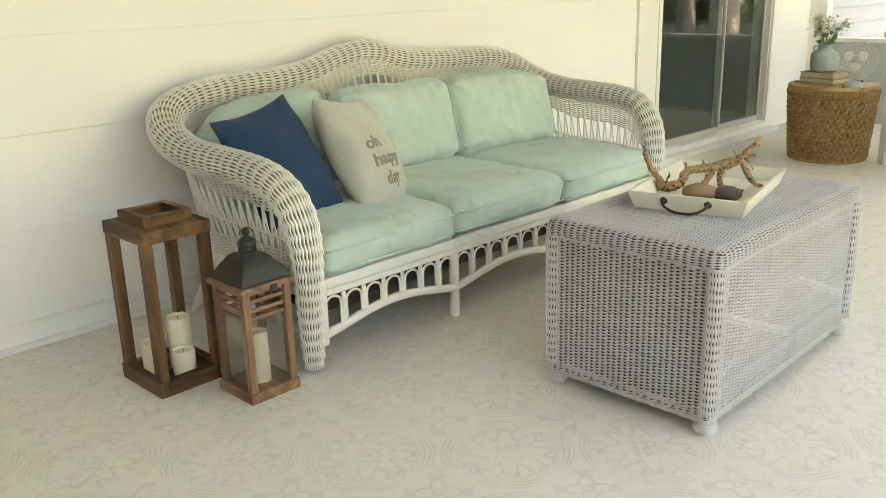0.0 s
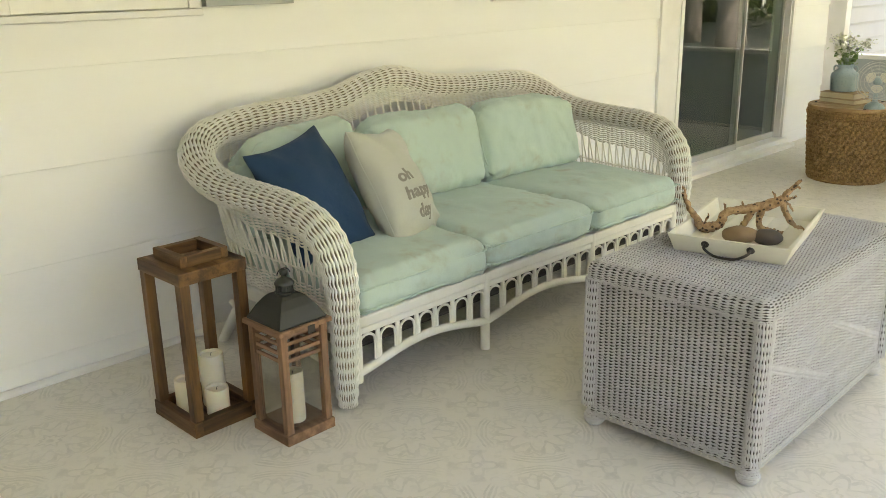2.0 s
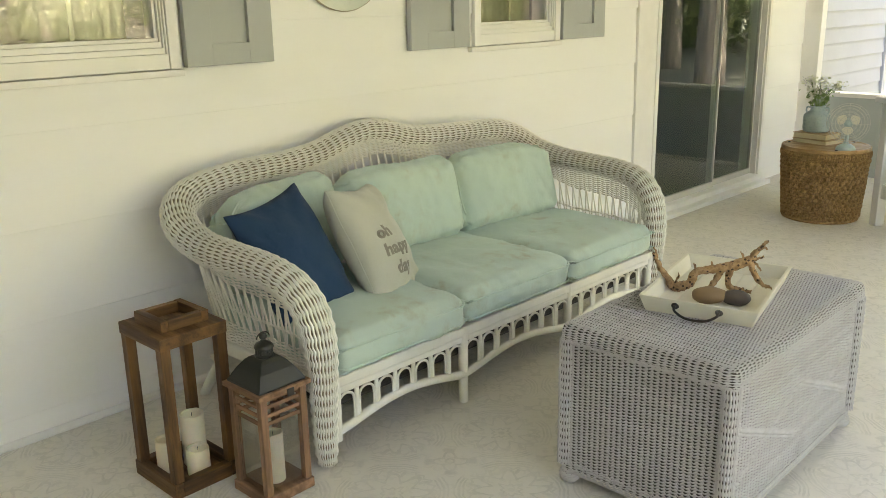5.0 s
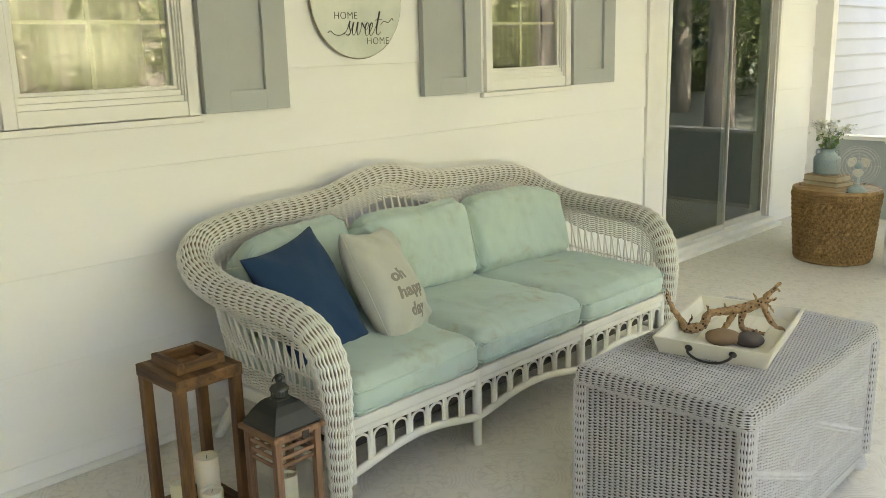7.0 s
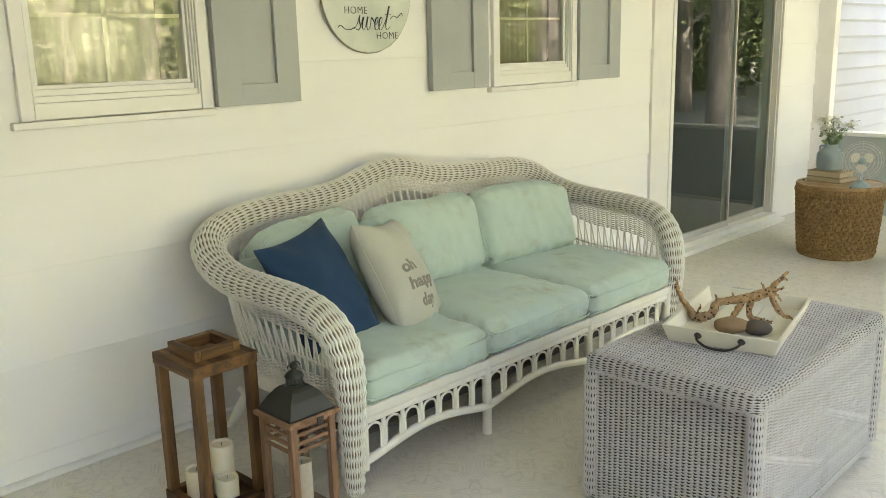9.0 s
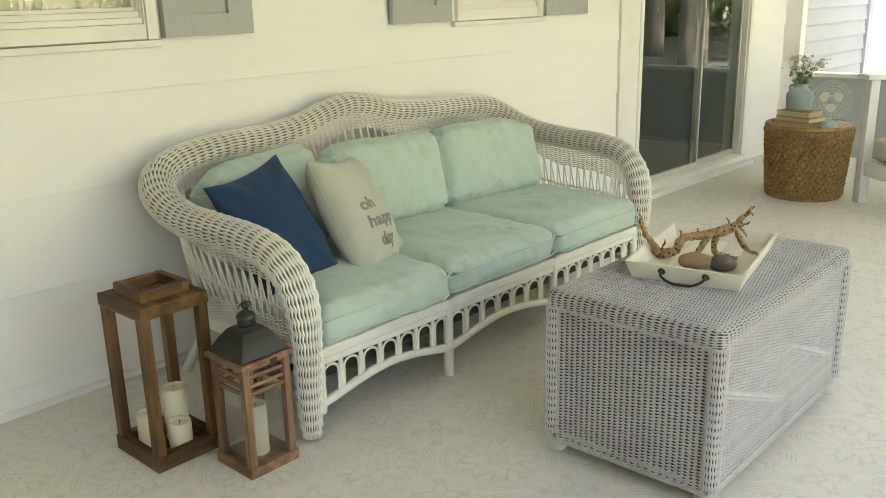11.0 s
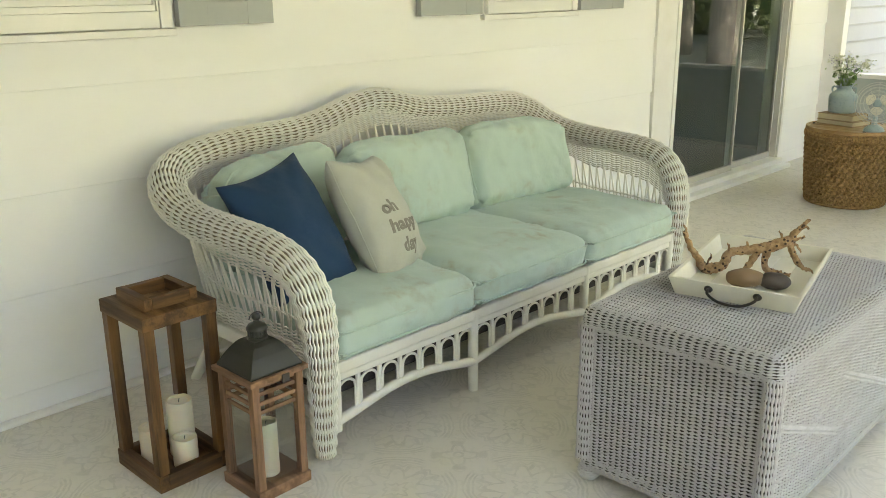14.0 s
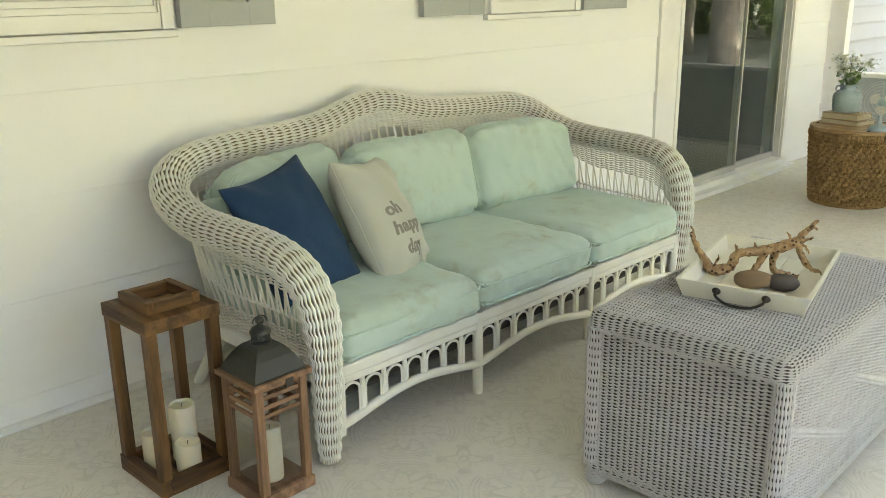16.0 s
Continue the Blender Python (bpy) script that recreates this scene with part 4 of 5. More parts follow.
for x in (-CX, CX):
    for y in (-CY, CY):
        post = np.array([(x * 0.985, y * 0.99, CB + 0.02, 0.024), (x * 0.985, y * 0.99, CT + 0.003, 0.024)])
        part("corner_post", woven_tube("corner_post", even(post, 0.01), 0.024, 18, 0.0014, 1.08), M_TRUNK, chest)["kind"] = "stuff"
        part("corner_core", cane(post[:, :3], 0.0195, 10, 1, False), M_CHEST_SHADOW, chest, smooth=60)
        foot = part("ball_foot", turned([(0.010, 0.0), (0.020, 0.003), (0.028, 0.013), (0.031, 0.023), (0.029, 0.034), (0.022, 0.043), (0.017, 0.047)], 18), M_CHEST_SHADOW, chest, smooth=60)
        LOCAL.add(foot.name)
        foot.location = (x * 0.94, y * 0.965, 0)
        rings = []
        for z, r in ((0.005, 0.023), (0.0105, 0.028), (0.016, 0.031), (0.0215, 0.0325), (0.027, 0.0325), (0.0325, 0.031), (0.038, 0.028), (0.043, 0.024)):
            k = len(rings)
            rings.append([(r * math.cos(i * math.pi / 12) * (1 + 0.04 * (-1) ** ((i // 1 + k) % 2)), r * math.sin(i * math.pi / 12) * (1 + 0.04 * (-1) ** ((i + k) % 2)), z) for i in range(25)])
        wrap = part("foot_weave", joined([cane(r, 0.0035, 5, 1, False) for r in rings]), M_TRUNK, foot, smooth=180)


def rounded_loop(hx, hy, r, n=6):
    pts = []
    for cx, cy, a0 in ((1, 1, 0), (-1, 1, 90), (-1, -1, 180), (1, -1, 270)):
        for k in range(n + 1):
            t = radians(a0 + 90 * k / n)
            pts.append((cx * (hx - r) + r * math.cos(t), cy * (hy - r) + r * math.sin(t)))
    pts.append(pts[0])
    return np.array(pts)


def woven_edge(hx, hy, r, profile, stake, name, lift=0.0016, fat=1.0):
    """Strands round a rounded rectangle; profile rows: how far outward, and the height."""
    loop = even(np.column_stack([rounded_loop(hx, hy, r), np.zeros(25 + 4)]), stake / 4)[:, :2]
    loop[-1] = loop[0]
    c = loop / np.array([hx, hy])
    nrm = np.sign(c) * np.maximum(0, np.abs(c) - 0.0) ** 24
    nrm /= np.linalg.norm(nrm, axis=1)[:, None] + 1e-9
    g = np.array([[(*(p + n * o), z) for p, n in zip(loop, nrm)] for o, z in profile])
    return woven_sheet(name, g, lift, fat, slot=0.36)


LX, LY = 0.297, 0.520
base_prof = [(0.004, CB - 0.006), (0.008, CB), (0.010, CB + 0.006), (0.010, CB + 0.013), (0.009, CB + 0.020), (0.006, CB + 0.027)]
part("base_band", woven_edge(CX, CY, 0.025, base_prof, 0.024, "base_band"), M_TRUNK, chest)["kind"] = "stuff"
lid = part("lid_core", box(-LX + 0.006, LX - 0.006, -LY + 0.006, LY - 0.006, 0.484, 0.533, 0.012), M_CHEST_SHADOW, chest)
rim_prof = [(-0.012, 0.480), (-0.004, 0.482), (0.001, 0.488), (0.002, 0.495), (0.002, 0.502), (0.001, 0.509), (0.0, 0.516), (-0.003, 0.523), (-0.008, 0.530), (-0.015, 0.5345), (-0.023, 0.536), (-0.031, 0.5365)]
part("lid_rim", woven_edge(LX, LY, 0.03, rim_prof, 0.024, "lid_rim"), M_TRUNK, lid)["kind"] = "stuff"
nx, ny = int(2 * (LX - 0.03) / 0.0103) + 1, int(2 * (LY - 0.03) / STAKE) * 4 + 1
xs, ys = np.linspace(LX - 0.032, -LX + 0.032, nx), np.linspace(-LY + 0.028, LY - 0.028, ny)
part("lid_top", woven_sheet("lid_top", np.array([[(x, y, 0.5345) for y in ys] for x in xs]), 0.0018, 1.0, slot=0.40, sway=0.24), M_TRUNK, lid)["kind"] = "stuff"
def stepped_line(side, pts, pitch, half, rows, label):
    """Short raised strands in rows, with dark gaps between them."""
    (ya, za), (yb, zb) = pts
    n = max(3, int(abs(yb - ya) / pitch))
    bms = []
    for i in range(n):
        y, z = ya + (yb - ya) * (i + 0.5) / n, za + (zb - za) * (i + 0.5) / n
        for k, off in enumerate(rows):
            d = half * 0.9 * (k % 2)
            bms.append(cane([(side * (CX + 0.0008), y + d - half, z + off), (side * (CX + 0.0040), y + d, z + off), (side * (CX + 0.0008), y + d + half, z + off)], 0.0036, 6, 3))
    part("plait", joined(bms), M_TRUNK, chest, label, smooth=180)


# raised plaits: two slanted frames on each long side
for s in (1, -1):
    for y0, y1 in ((-0.445, -0.015), (0.005, 0.435)):
        for pts in (((y0, 0.335), (y1, 0.165)), ((y0, 0.165), ((y0 + y1) / 2 - 0.012, 0.248)), (((y0 + y1) / 2 + 0.012, 0.254), (y1, 0.335))):
            if pts[0][1] > pts[1][1] and pts[1][0] - pts[0][0] > 0.3:
                stepped_line(s, pts, 0.0185, 0.0085, (-0.0085, 0.0, 0.0085), "raised flat braid")
            else:
                stepped_line(s, pts, 0.026, 0.010, (-0.0055, 0.0055), "raised strands set in steps")

# ---- candle lanterns ----
def big_lantern():
    L = thing("lantern", "tall dark-stained open wooden lantern standing on the floor", "lantern", "floor lanterns", pose(0.640, 1.262, 0, 0, 0, 0.5), True)
    hx, hy, H = 0.130, 0.120, 0.549
    p = 0.033
    for sy in (-1, 1):
        part("base_rail", box(-hx, hx, sy * hy - (0.03 if sy > 0 else 0), sy * hy + (0 if sy > 0 else 0.03), 0.0, 0.052, 0.0025), M_WOOD_AX, L)
    for sx in (-1, 1):
        part("base_rail", box(sx * hx - (0.03 if sx > 0 else 0), sx * hx + (0 if sx > 0 else 0.03), -hy + 0.03, hy - 0.03, 0.0, 0.0515, 0.0025), M_WOOD_AY, L)
    part("base_board", box(-hx + 0.03, hx - 0.03, -hy + 0.03, hy - 0.03, 0.006, 0.022, 0.001), M_WOOD_AX, L)
    for sx in (-1, 1):
        for sy in (-1, 1):
            x, y = sx * (hx - p / 2 - 0.004), sy * (hy - p / 2 - 0.004)
            part("post", box(x - p / 2, x + p / 2, y - p / 2, y + p / 2, 0.052, H - 0.041, 0.002), M_WOOD_A, L)
    top = part("top_board", box(-hx + 0.001, hx - 0.001, -hy + 0.001, hy - 0.001, H - 0.041, H, 0.003), M_WOOD_AX, L)
    c, w, h = 0.084, 0.025, 0.036
    for sy in (-1, 1):
        part("collar_rail", box(-c, c, sy * c - (w if sy > 0 else 0), sy * c + (0 if sy > 0 else w), H, H + h, 0.002), M_WOOD_AX, L)
    for sx in (-1, 1):
        part("collar_rail", box(sx * c - (w if sx > 0 else 0), sx * c + (0 if sx > 0 else w), -c + w, c - w, H, H + h - 0.001, 0.002), M_WOOD_AY, L)
    return L


def candle(x, y, z, r, h, seed, label):
    c = thing("candle", label, "candle", "pillar candles", pose(x, y, z), True)
    bm = turned([(r * 0.96, 0.0), (r, 0.003), (r, h * 0.5), (r * 1.005, h - 0.006), (r * 0.97, h), (r * 0.86, h - 0.001), (r * 0.8, h - 0.008), (r * 0.3, h - 0.010), (0.001, h - 0.010)], 28)
    for v in bm.verts:
        if v.co.z > h * 0.9:
            v.co.z += 0.004 * noise.noise(Vector((v.co.x * 40, v.co.y * 40, seed)))
    part("wax", bm, M_WAX, c, smooth=50)
    part("wick", cane([(0, 0, h - 0.011), (0.001, 0, h - 0.003), (0.003, 0.001, h + 0.003)], 0.0012, 6), M_BLACK, c, "charred black wick", smooth=180)


def small_lantern():
    L = thing("lantern", "weathered wooden glass lantern with a dark tin roof", "lantern", "floor lanterns", pose(0.935, 1.405, 0, 0, 0, 0.5), True)
    h, top = 0.089, 0.383
    part("base", box(-h - 0.004, h + 0.004, -h - 0.004, h + 0.004, 0.0, 0.034, 0.003), M_WOOD_BX, L)
    for sx in (-1, 1):
        for sy in (-1, 1):
            x, y = sx * (h - 0.014), sy * (h - 0.014)
            part("post", box(x - 0.012, x + 0.012, y - 0.012, y + 0.012, 0.034, top - 0.016, 0.0015), M_WOOD_B, L)
    part("top_frame", box(-h - 0.010, h + 0.010, -h - 0.010, h + 0.010, top - 0.016, top, 0.002), M_WOOD_BX, L)
    for z in (0.356, 0.332, 0.302, 0.276):
        for s in (-1, 1):
            y = s * (h - 0.012)
            part("slat", box(-h + 0.028, h - 0.028, y - 0.004, y + 0.004, z - 0.006, z + 0.006, 0.0012, 1), M_WOOD_BX, L)
            part("slat", box(y - 0.004, y + 0.004, -h + 0.028, h - 0.028, z - 0.006, z + 0.006, 0.0012, 1), M_WOOD_BY, L)
    for s in (-1, 1):
        y = s * (h - 0.016)
        for g in (part("pane", box(-h + 0.026, h - 0.026, y - 0.001, y + 0.001, 0.034, 0.270), M_LANTERN_GLASS, L), part("pane", box(y - 0.001, y + 0.001, -h + 0.026, h - 0.026, 0.034, 0.270), M_LANTERN_GLASS, L)):
            g.visible_shadow = False
    # bell-shaped square roof
    bm, rings = bmesh.new(), []
    for s, z in ((h - 0.002, top), (h - 0.002, top + 0.006), (h - 0.012, top + 0.024), (h - 0.026, top + 0.048), (h - 0.044, top + 0.072), (h - 0.054, top + 0.080), (h - 0.058, top + 0.082)):
        rings.append([bm.verts.new((a * s, b * s, z)) for a, b in ((1, 1), (-1, 1), (-1, -1), (1, -1))])
    for r0, r1 in zip(rings, rings[1:]):
        for i in range(4):
            bm.faces.new((r0[i], r0[(i + 1) % 4], r1[(i + 1) % 4], r1[i]))
    bm.faces.new(rings[0][::-1])
    bm.faces.new(rings[-1])
    roof = part("roof", bm, M_TIN, L, "dark tin roof with a small vented cap")
    part("vent", turned([(0.030, top + 0.082), (0.030, top + 0.088), (0.024, top + 0.090), (0.024, top + 0.108), (0.031, top + 0.110), (0.031, top + 0.114), (0.024, top + 0.124), (0.010, top + 0.131), (0.008, top + 0.135)], 20), M_TIN, roof, smooth=40)
    for i in range(14):
        a = i * 2 * math.pi / 14
        part("vent_rib", cane([(0.0255 * math.cos(a), 0.0255 * math.sin(a), top + 0.090), (0.0255 * math.cos(a), 0.0255 * math.sin(a), top + 0.109)], 0.0022, 5, 1, False), M_TIN, roof)
    part("knob", turned([(0.004, top + 0.135), (0.011, top + 0.140), (0.013, top + 0.147), (0.010, top + 0.155), (0.003, top + 0.158)], 14), M_TIN, roof, smooth=60)
    part("ring", cane([(0.0, 0.024 * math.cos(a), top + 0.140 + 0.020 * math.sin(a)) for a in np.linspace(0.1, math.pi - 0.1, 9)], 0.002, 6, 3), M_IRON, roof, smooth=180)
    part("latch", box(h + 0.0105, h + 0.0150, 0.004, 0.030, top - 0.030, top - 0.004, 0.002), M_IRON, L, "rusty iron latch")


big_lantern()
candle(0.630, 1.300, 0.022, 0.040, 0.182, 1, "tall ivory pillar candle inside the open lantern")
candle(0.602, 1.214, 0.022, 0.037, 0.112, 2, "ivory pillar candle inside the open lantern")
candle(0.700, 1.270, 0.022, 0.038, 0.092, 3, "short ivory candle with a hollowed top inside the open lantern")
small_lantern()
candle(0.944, 1.404, 0.034, 0.033, 0.17, 4, "ivory pillar candle behind the lantern's glass")


# ---- tray with driftwood and stones on the chest ----
LIDZ = 0.5525
tray = thing("serving_tray", "white painted wooden tray with dark iron handles on the chest", "tray", "", pose(1.843, 2.605, LIDZ, 0, 0, 12.5), True)
TX, TY, TH, FL = 0.166, 0.250, 0.056, 0.019      # half sizes at the bottom, height, flare


def slanted_side(a, b, out, t=0.011):
    """A side board that leans outward from the bottom edge a-b."""
    a, b, o = Vector(a), Vector(b), Vector(out)
    along = (b - a).normalized()
    bm = bmesh.new()
    v = []
    for end, s in ((a, -1), (b, 1)):
        lo, hi = end, end + o * FL + along * s * FL + Vector((0, 0, TH))
        v.append([bm.verts.new(q) for q in (lo, hi, hi - o * t - along * s * t, lo - o * t - along * s * t + Vector((0, 0, 0.001)))])
    for i in range(4):
        bm.faces.new((v[0][i], v[0][(i + 1) % 4], v[1][(i + 1) % 4], v[1][i]))
    bm.faces.new(v[0][::-1])
    bm.faces.new(v[1])
    bmesh.ops.bevel(bm, geom=bm.edges[:], offset=0.0012, segments=1, affect="EDGES")
    return bm


for a, b, o in (((-TX, -TY, 0), (TX, -TY, 0), (0, -1, 0)), ((TX, TY, 0), (-TX, TY, 0), (0, 1, 0)), ((TX, -TY, 0), (TX, TY, 0), (1, 0, 0)), ((-TX, TY, 0), (-TX, -TY, 0), (-1, 0, 0))):
    part("side", slanted_side(a, b, o), M_TRAY, tray)
for i in range(5):
    w = 2 * (TX - 0.006) / 5
    x = -TX + 0.006 + w * i
    part("plank", box(x + 0.0008, x + w - 0.0008, -TY + 0.006, TY - 0.006, 0.002, 0.011, 0.0012, 1), M_TRAY, tray)
for s in (-1, 1):
    y = s * (TY + FL * 0.6)
    h = part("handle", cane([(-0.068, y + s * 0.006, 0.036), (-0.064, y + s * 0.022, 0.026), (-0.035, y + s * 0.026, 0.010), (0, y + s * 0.027, 0.006), (0.035, y + s * 0.026, 0.010), (0.064, y + s * 0.022, 0.026), (0.068, y + s * 0.006, 0.036)], 0.0042, 8, 4), M_IRON, tray, "curved black iron handle", smooth=180)
    for x in (-0.068, 0.068):
        k = part("rosette", turned([(0.011, 0.0), (0.013, 0.002), (0.010, 0.006), (0.005, 0.009), (0.001, 0.010)], 14), M_IRON, h, smooth=50)
        k.matrix_basis = pose(x, y - s * 0.002, 0.036, -90 * s, 0, 0)


def branch(pts, radii, seed):
    bm = cane([(x + 0.028, y - 0.048, z + 0.014) for x, y, z in pts], [r * 0.98 for r in radii], 10, 8)
    for v in bm.verts:
        n = noise.noise(v.co * 55 + Vector((seed, 0, 0)))
        n2 = noise.noise(v.co * 140 + Vector((0, seed, 0)))
        v.co += Vector((n, noise.noise(v.co * 50), n2)) * 0.0055
    return bm


drift = thing("driftwood", "gnarled golden driftwood branch with pitted holes lying in the tray", "driftwood", "", pose(1.828, 2.612, LIDZ + 0.012))
part("limb", branch([(1.660, 2.585, 0.572), (1.705, 2.578, 0.566), (1.738, 2.598, 0.580), (1.752, 2.615, 0.618), (1.80, 2.66, 0.628), (1.845, 2.70, 0.640), (1.882, 2.732, 0.660)], [0.012, 0.018, 0.016, 0.014, 0.015, 0.018, 0.016], 1), M_DRIFT, drift, smooth=180)
part("limb", branch([(1.882, 2.732, 0.660), (1.898, 2.746, 0.690), (1.916, 2.762, 0.716), (1.925, 2.764, 0.722)], [0.014, 0.008, 0.005, 0.003], 2), M_DRIFT, drift, smooth=180)
part("limb", branch([(1.640, 2.520, 0.685), (1.655, 2.535, 0.645), (1.676, 2.553, 0.605), (1.688, 2.570, 0.566)], [0.004, 0.007, 0.010, 0.014], 3), M_DRIFT, drift, smooth=180)
part("limb", branch([(1.645, 2.530, 0.650), (1.660, 2.545, 0.622), (1.682, 2.560, 0.585)], [0.003, 0.006, 0.009], 4), M_DRIFT, drift, smooth=180)
part("limb", branch([(1.815, 2.672, 0.630), (1.803, 2.655, 0.595), (1.788, 2.640, 0.560)], [0.012, 0.010, 0.008], 5), M_DRIFT, drift, smooth=180)
part("limb", branch([(1.838, 2.694, 0.632), (1.832, 2.680, 0.590), (1.848, 2.690, 0.562), (1.880, 2.705, 0.558)], [0.013, 0.011, 0.010, 0.007], 6), M_DRIFT, drift, smooth=180)
part("limb", branch([(1.880, 2.732, 0.655), (1.898, 2.740, 0.610), (1.918, 2.750, 0.580), (1.935, 2.755, 0.570)], [0.012, 0.009, 0.007, 0.005], 7), M_DRIFT, drift, smooth=180)
part("limb", branch([(1.884, 2.735, 0.662), (1.902, 2.742, 0.664), (1.918, 2.752, 0.672)], [0.010, 0.005, 0.003], 8), M_DRIFT, drift, smooth=180)
part("limb", branch([(1.790, 2.65, 0.635), (1.786, 2.655, 0.652)], [0.006, 0.004], 9), M_DRIFT, drift, smooth=180)
for k, pts in enumerate((((1.752, 2.612, 0.618), (1.748, 2.606, 0.640), (1.744, 2.604, 0.650)), ((1.648, 2.528, 0.668), (1.640, 2.535, 0.690), (1.634, 2.530, 0.703)), ((1.700, 2.572, 0.585), (1.712, 2.566, 0.607), (1.716, 2.560, 0.620)),
                         ((1.905, 2.752, 0.700), (1.922, 2.750, 0.705), (1.934, 2.748, 0.700)), ((1.865, 2.715, 0.655), (1.858, 2.722, 0.676), (1.850, 2.724, 0.684)), ((1.935, 2.755, 0.570), (1.946, 2.762, 0.566), (1.955, 2.760, 0.560)),
                         ((1.880, 2.705, 0.558), (1.894, 2.706, 0.556), (1.903, 2.700, 0.556)), ((1.884, 2.708, 0.558), (1.893, 2.716, 0.556), (1.902, 2.718, 0.556)), ((1.890, 2.738, 0.650), (1.906, 2.746, 0.640), (1.914, 2.752, 0.622)))):
    part("twig", branch(pts, [0.0052, 0.0040, 0.0022], 20 + k), M_DRIFT, drift, smooth=180)


def stone(x, y, rx, ry, rz, turn, material, label, seed):
    bm = bmesh.new()
    bmesh.ops.create_icosphere(bm, subdivisions=3, radius=1)
    for v in bm.verts:
        k = 1 + 0.14 * noise.noise(v.co * 1.3 + Vector((seed, 0, 0)))
        v.co = Vector((v.co.x * rx * k, v.co.y * ry * k, v.co.z * rz * k))
    ob = part("stone", bm, material, None, smooth=180)
    ob.matrix_basis = pose(x, y, LIDZ + 0.011 + rz * 0.93, 0, 0, turn)
    tagged(ob, label, "stone", "stones in the tray")


stone(1.866, 2.492, 0.056, 0.036, 0.028, 35, M_STONE_TAN, "flat tan pebble lying in the white tray", 1)
stone(1.940, 2.532, 0.045, 0.031, 0.025, 20, M_STONE_DARK, "dark brown-grey pebble lying in the white tray", 5)

# ---- rope drum table and what stands on it ----
SX, SY, SH = 0.862, 6.145, 0.512
stool = thing("drum_table", "round side table of knotted brown seagrass rope with a wooden top", "side table", "", pose(SX, SY, 0), True)


def drum_r(z):
    return 0.248 + 0.040 * (z / SH) ** 0.8


part("drum", turned([(drum_r(z) - 0.018, z) for z in np.linspace(0.006, SH - 0.03, 12)], 40), M_ROPE, stool, smooth=60)
part("foot_ring", cane([((drum_r(0) - 0.004) * math.cos(a), (drum_r(0) - 0.004) * math.sin(a), 0.011) for a in np.linspace(0, 2 * math.pi, 41)], 0.011, 8, 1, False), M_ROPE, stool, smooth=180)
knot = joined([cane([(0.0, -0.017, -0.018), (0.013, -0.006, -0.006), (0.013, 0.008, 0.010), (0.002, 0.017, 0.020)], [0.007, 0.0105, 0.0105, 0.007], 7, 3), cane([(0.0, 0.017, -0.016), (0.010, 0.008, -0.004), (0.006, -0.010, 0.012), (0.0, -0.017, 0.018)], [0.006, 0.009, 0.009, 0.006], 7, 3)])
knot_me = mesh_of(knot, "knot", 180)
knot_me.materials.append(M_ROPE)
rows, per = 13, 42
rng = random.Random(4)
hidden = bmesh.new()
for r in range(rows):
    z = 0.033 + r * 0.0318
    for k in range(per):
        a = 2 * math.pi * (k + 0.5 * (r % 2)) / per
        m = pose((drum_r(z) - 0.012) * math.cos(a), (drum_r(z) - 0.012) * math.sin(a), z, rng.uniform(-24, 24), rng.uniform(-14, 14), math.degrees(a)) @ Matrix.Scale(rng.uniform(0.82, 1.0), 4)
        if math.cos(a - radians(-69)) > 0.02:
            ob = new("knot", knot_me)
            ob.parent = stool
            ob.matrix_basis = m
        else:
            n0 = len(hidden.verts)
            hidden.from_mesh(knot_me)
            hidden.verts.ensure_lookup_table()
            bmesh.ops.transform(hidden, matrix=m, verts=hidden.verts[n0:])
part("knots", hidden, M_ROPE, stool, "knots on the far side", smooth=180)["kind"] = "stuff"
wraps = []
for k in range(110):
    a = 2 * math.pi * k / 110 + rng.uniform(-0.01, 0.01)
    rr = 0.282
    wraps.append(cane([((rr) * math.cos(a), rr * math.sin(a), 0.435), ((rr + 0.010) * math.cos(a + 0.01), (rr + 0.010) * math.sin(a + 0.01), 0.462), (rr * math.cos(a + 0.02), rr * math.sin(a + 0.02), 0.488)], 0.0075, 5, 2))
part("wrapped_band", joined(wraps), M_ROPE, stool, smooth=180)["kind"] = "stuff"
part("tabletop", turned([(0.270, SH - 0.030), (0.286, SH - 0.027), (0.290, SH - 0.020), (0.290, SH - 0.006), (0.286, SH), (0.272, SH), (0.268, SH - 0.004), (0.001, SH - 0.004)], 48), M_TABLETOP, stool, "honey brown wooden top", smooth=40)
for a in (20, 140, 260):
    b = part("bolt", turned([(0.009, SH - 0.005), (0.010, SH - 0.001), (0.006, SH + 0.003), (0.001, SH + 0.004)], 10), M_IRON, stool, smooth=60)
    b.location = (0.25 * math.cos(radians(a + 165)), 0.25 * math.sin(radians(a + 165)), 0)

BZ = SH - 0.003


def book(x, y, z, w, d, h, turn, label):
    b = thing("book", label, "book", "stacked books", pose(x, y, z, 0, 0, turn), True)
    part("page_block", box(-w / 2 + 0.003, w / 2 - 0.004, -d / 2 + 0.004, d / 2 - 0.004, 0.003, h - 0.003), M_PAGES, b)
    part("cover", box(-w / 2, w / 2, -d / 2, d / 2, 0.0, 0.003, 0.0008, 1), M_BOOK, b)
    part("cover", box(-w / 2, w / 2, -d / 2, d / 2, h - 0.003, h, 0.0008, 1), M_BOOK, b)
    part("spine", box(-w / 2 - 0.001, w / 2, d / 2 - 0.004, d / 2 + 0.002, 0.0005, h - 0.0005, 0.001, 1), M_BOOK, b)


book(0.770, 6.225, BZ, 0.27, 0.20, 0.030, -14, "kraft covered book lying on the rope table")
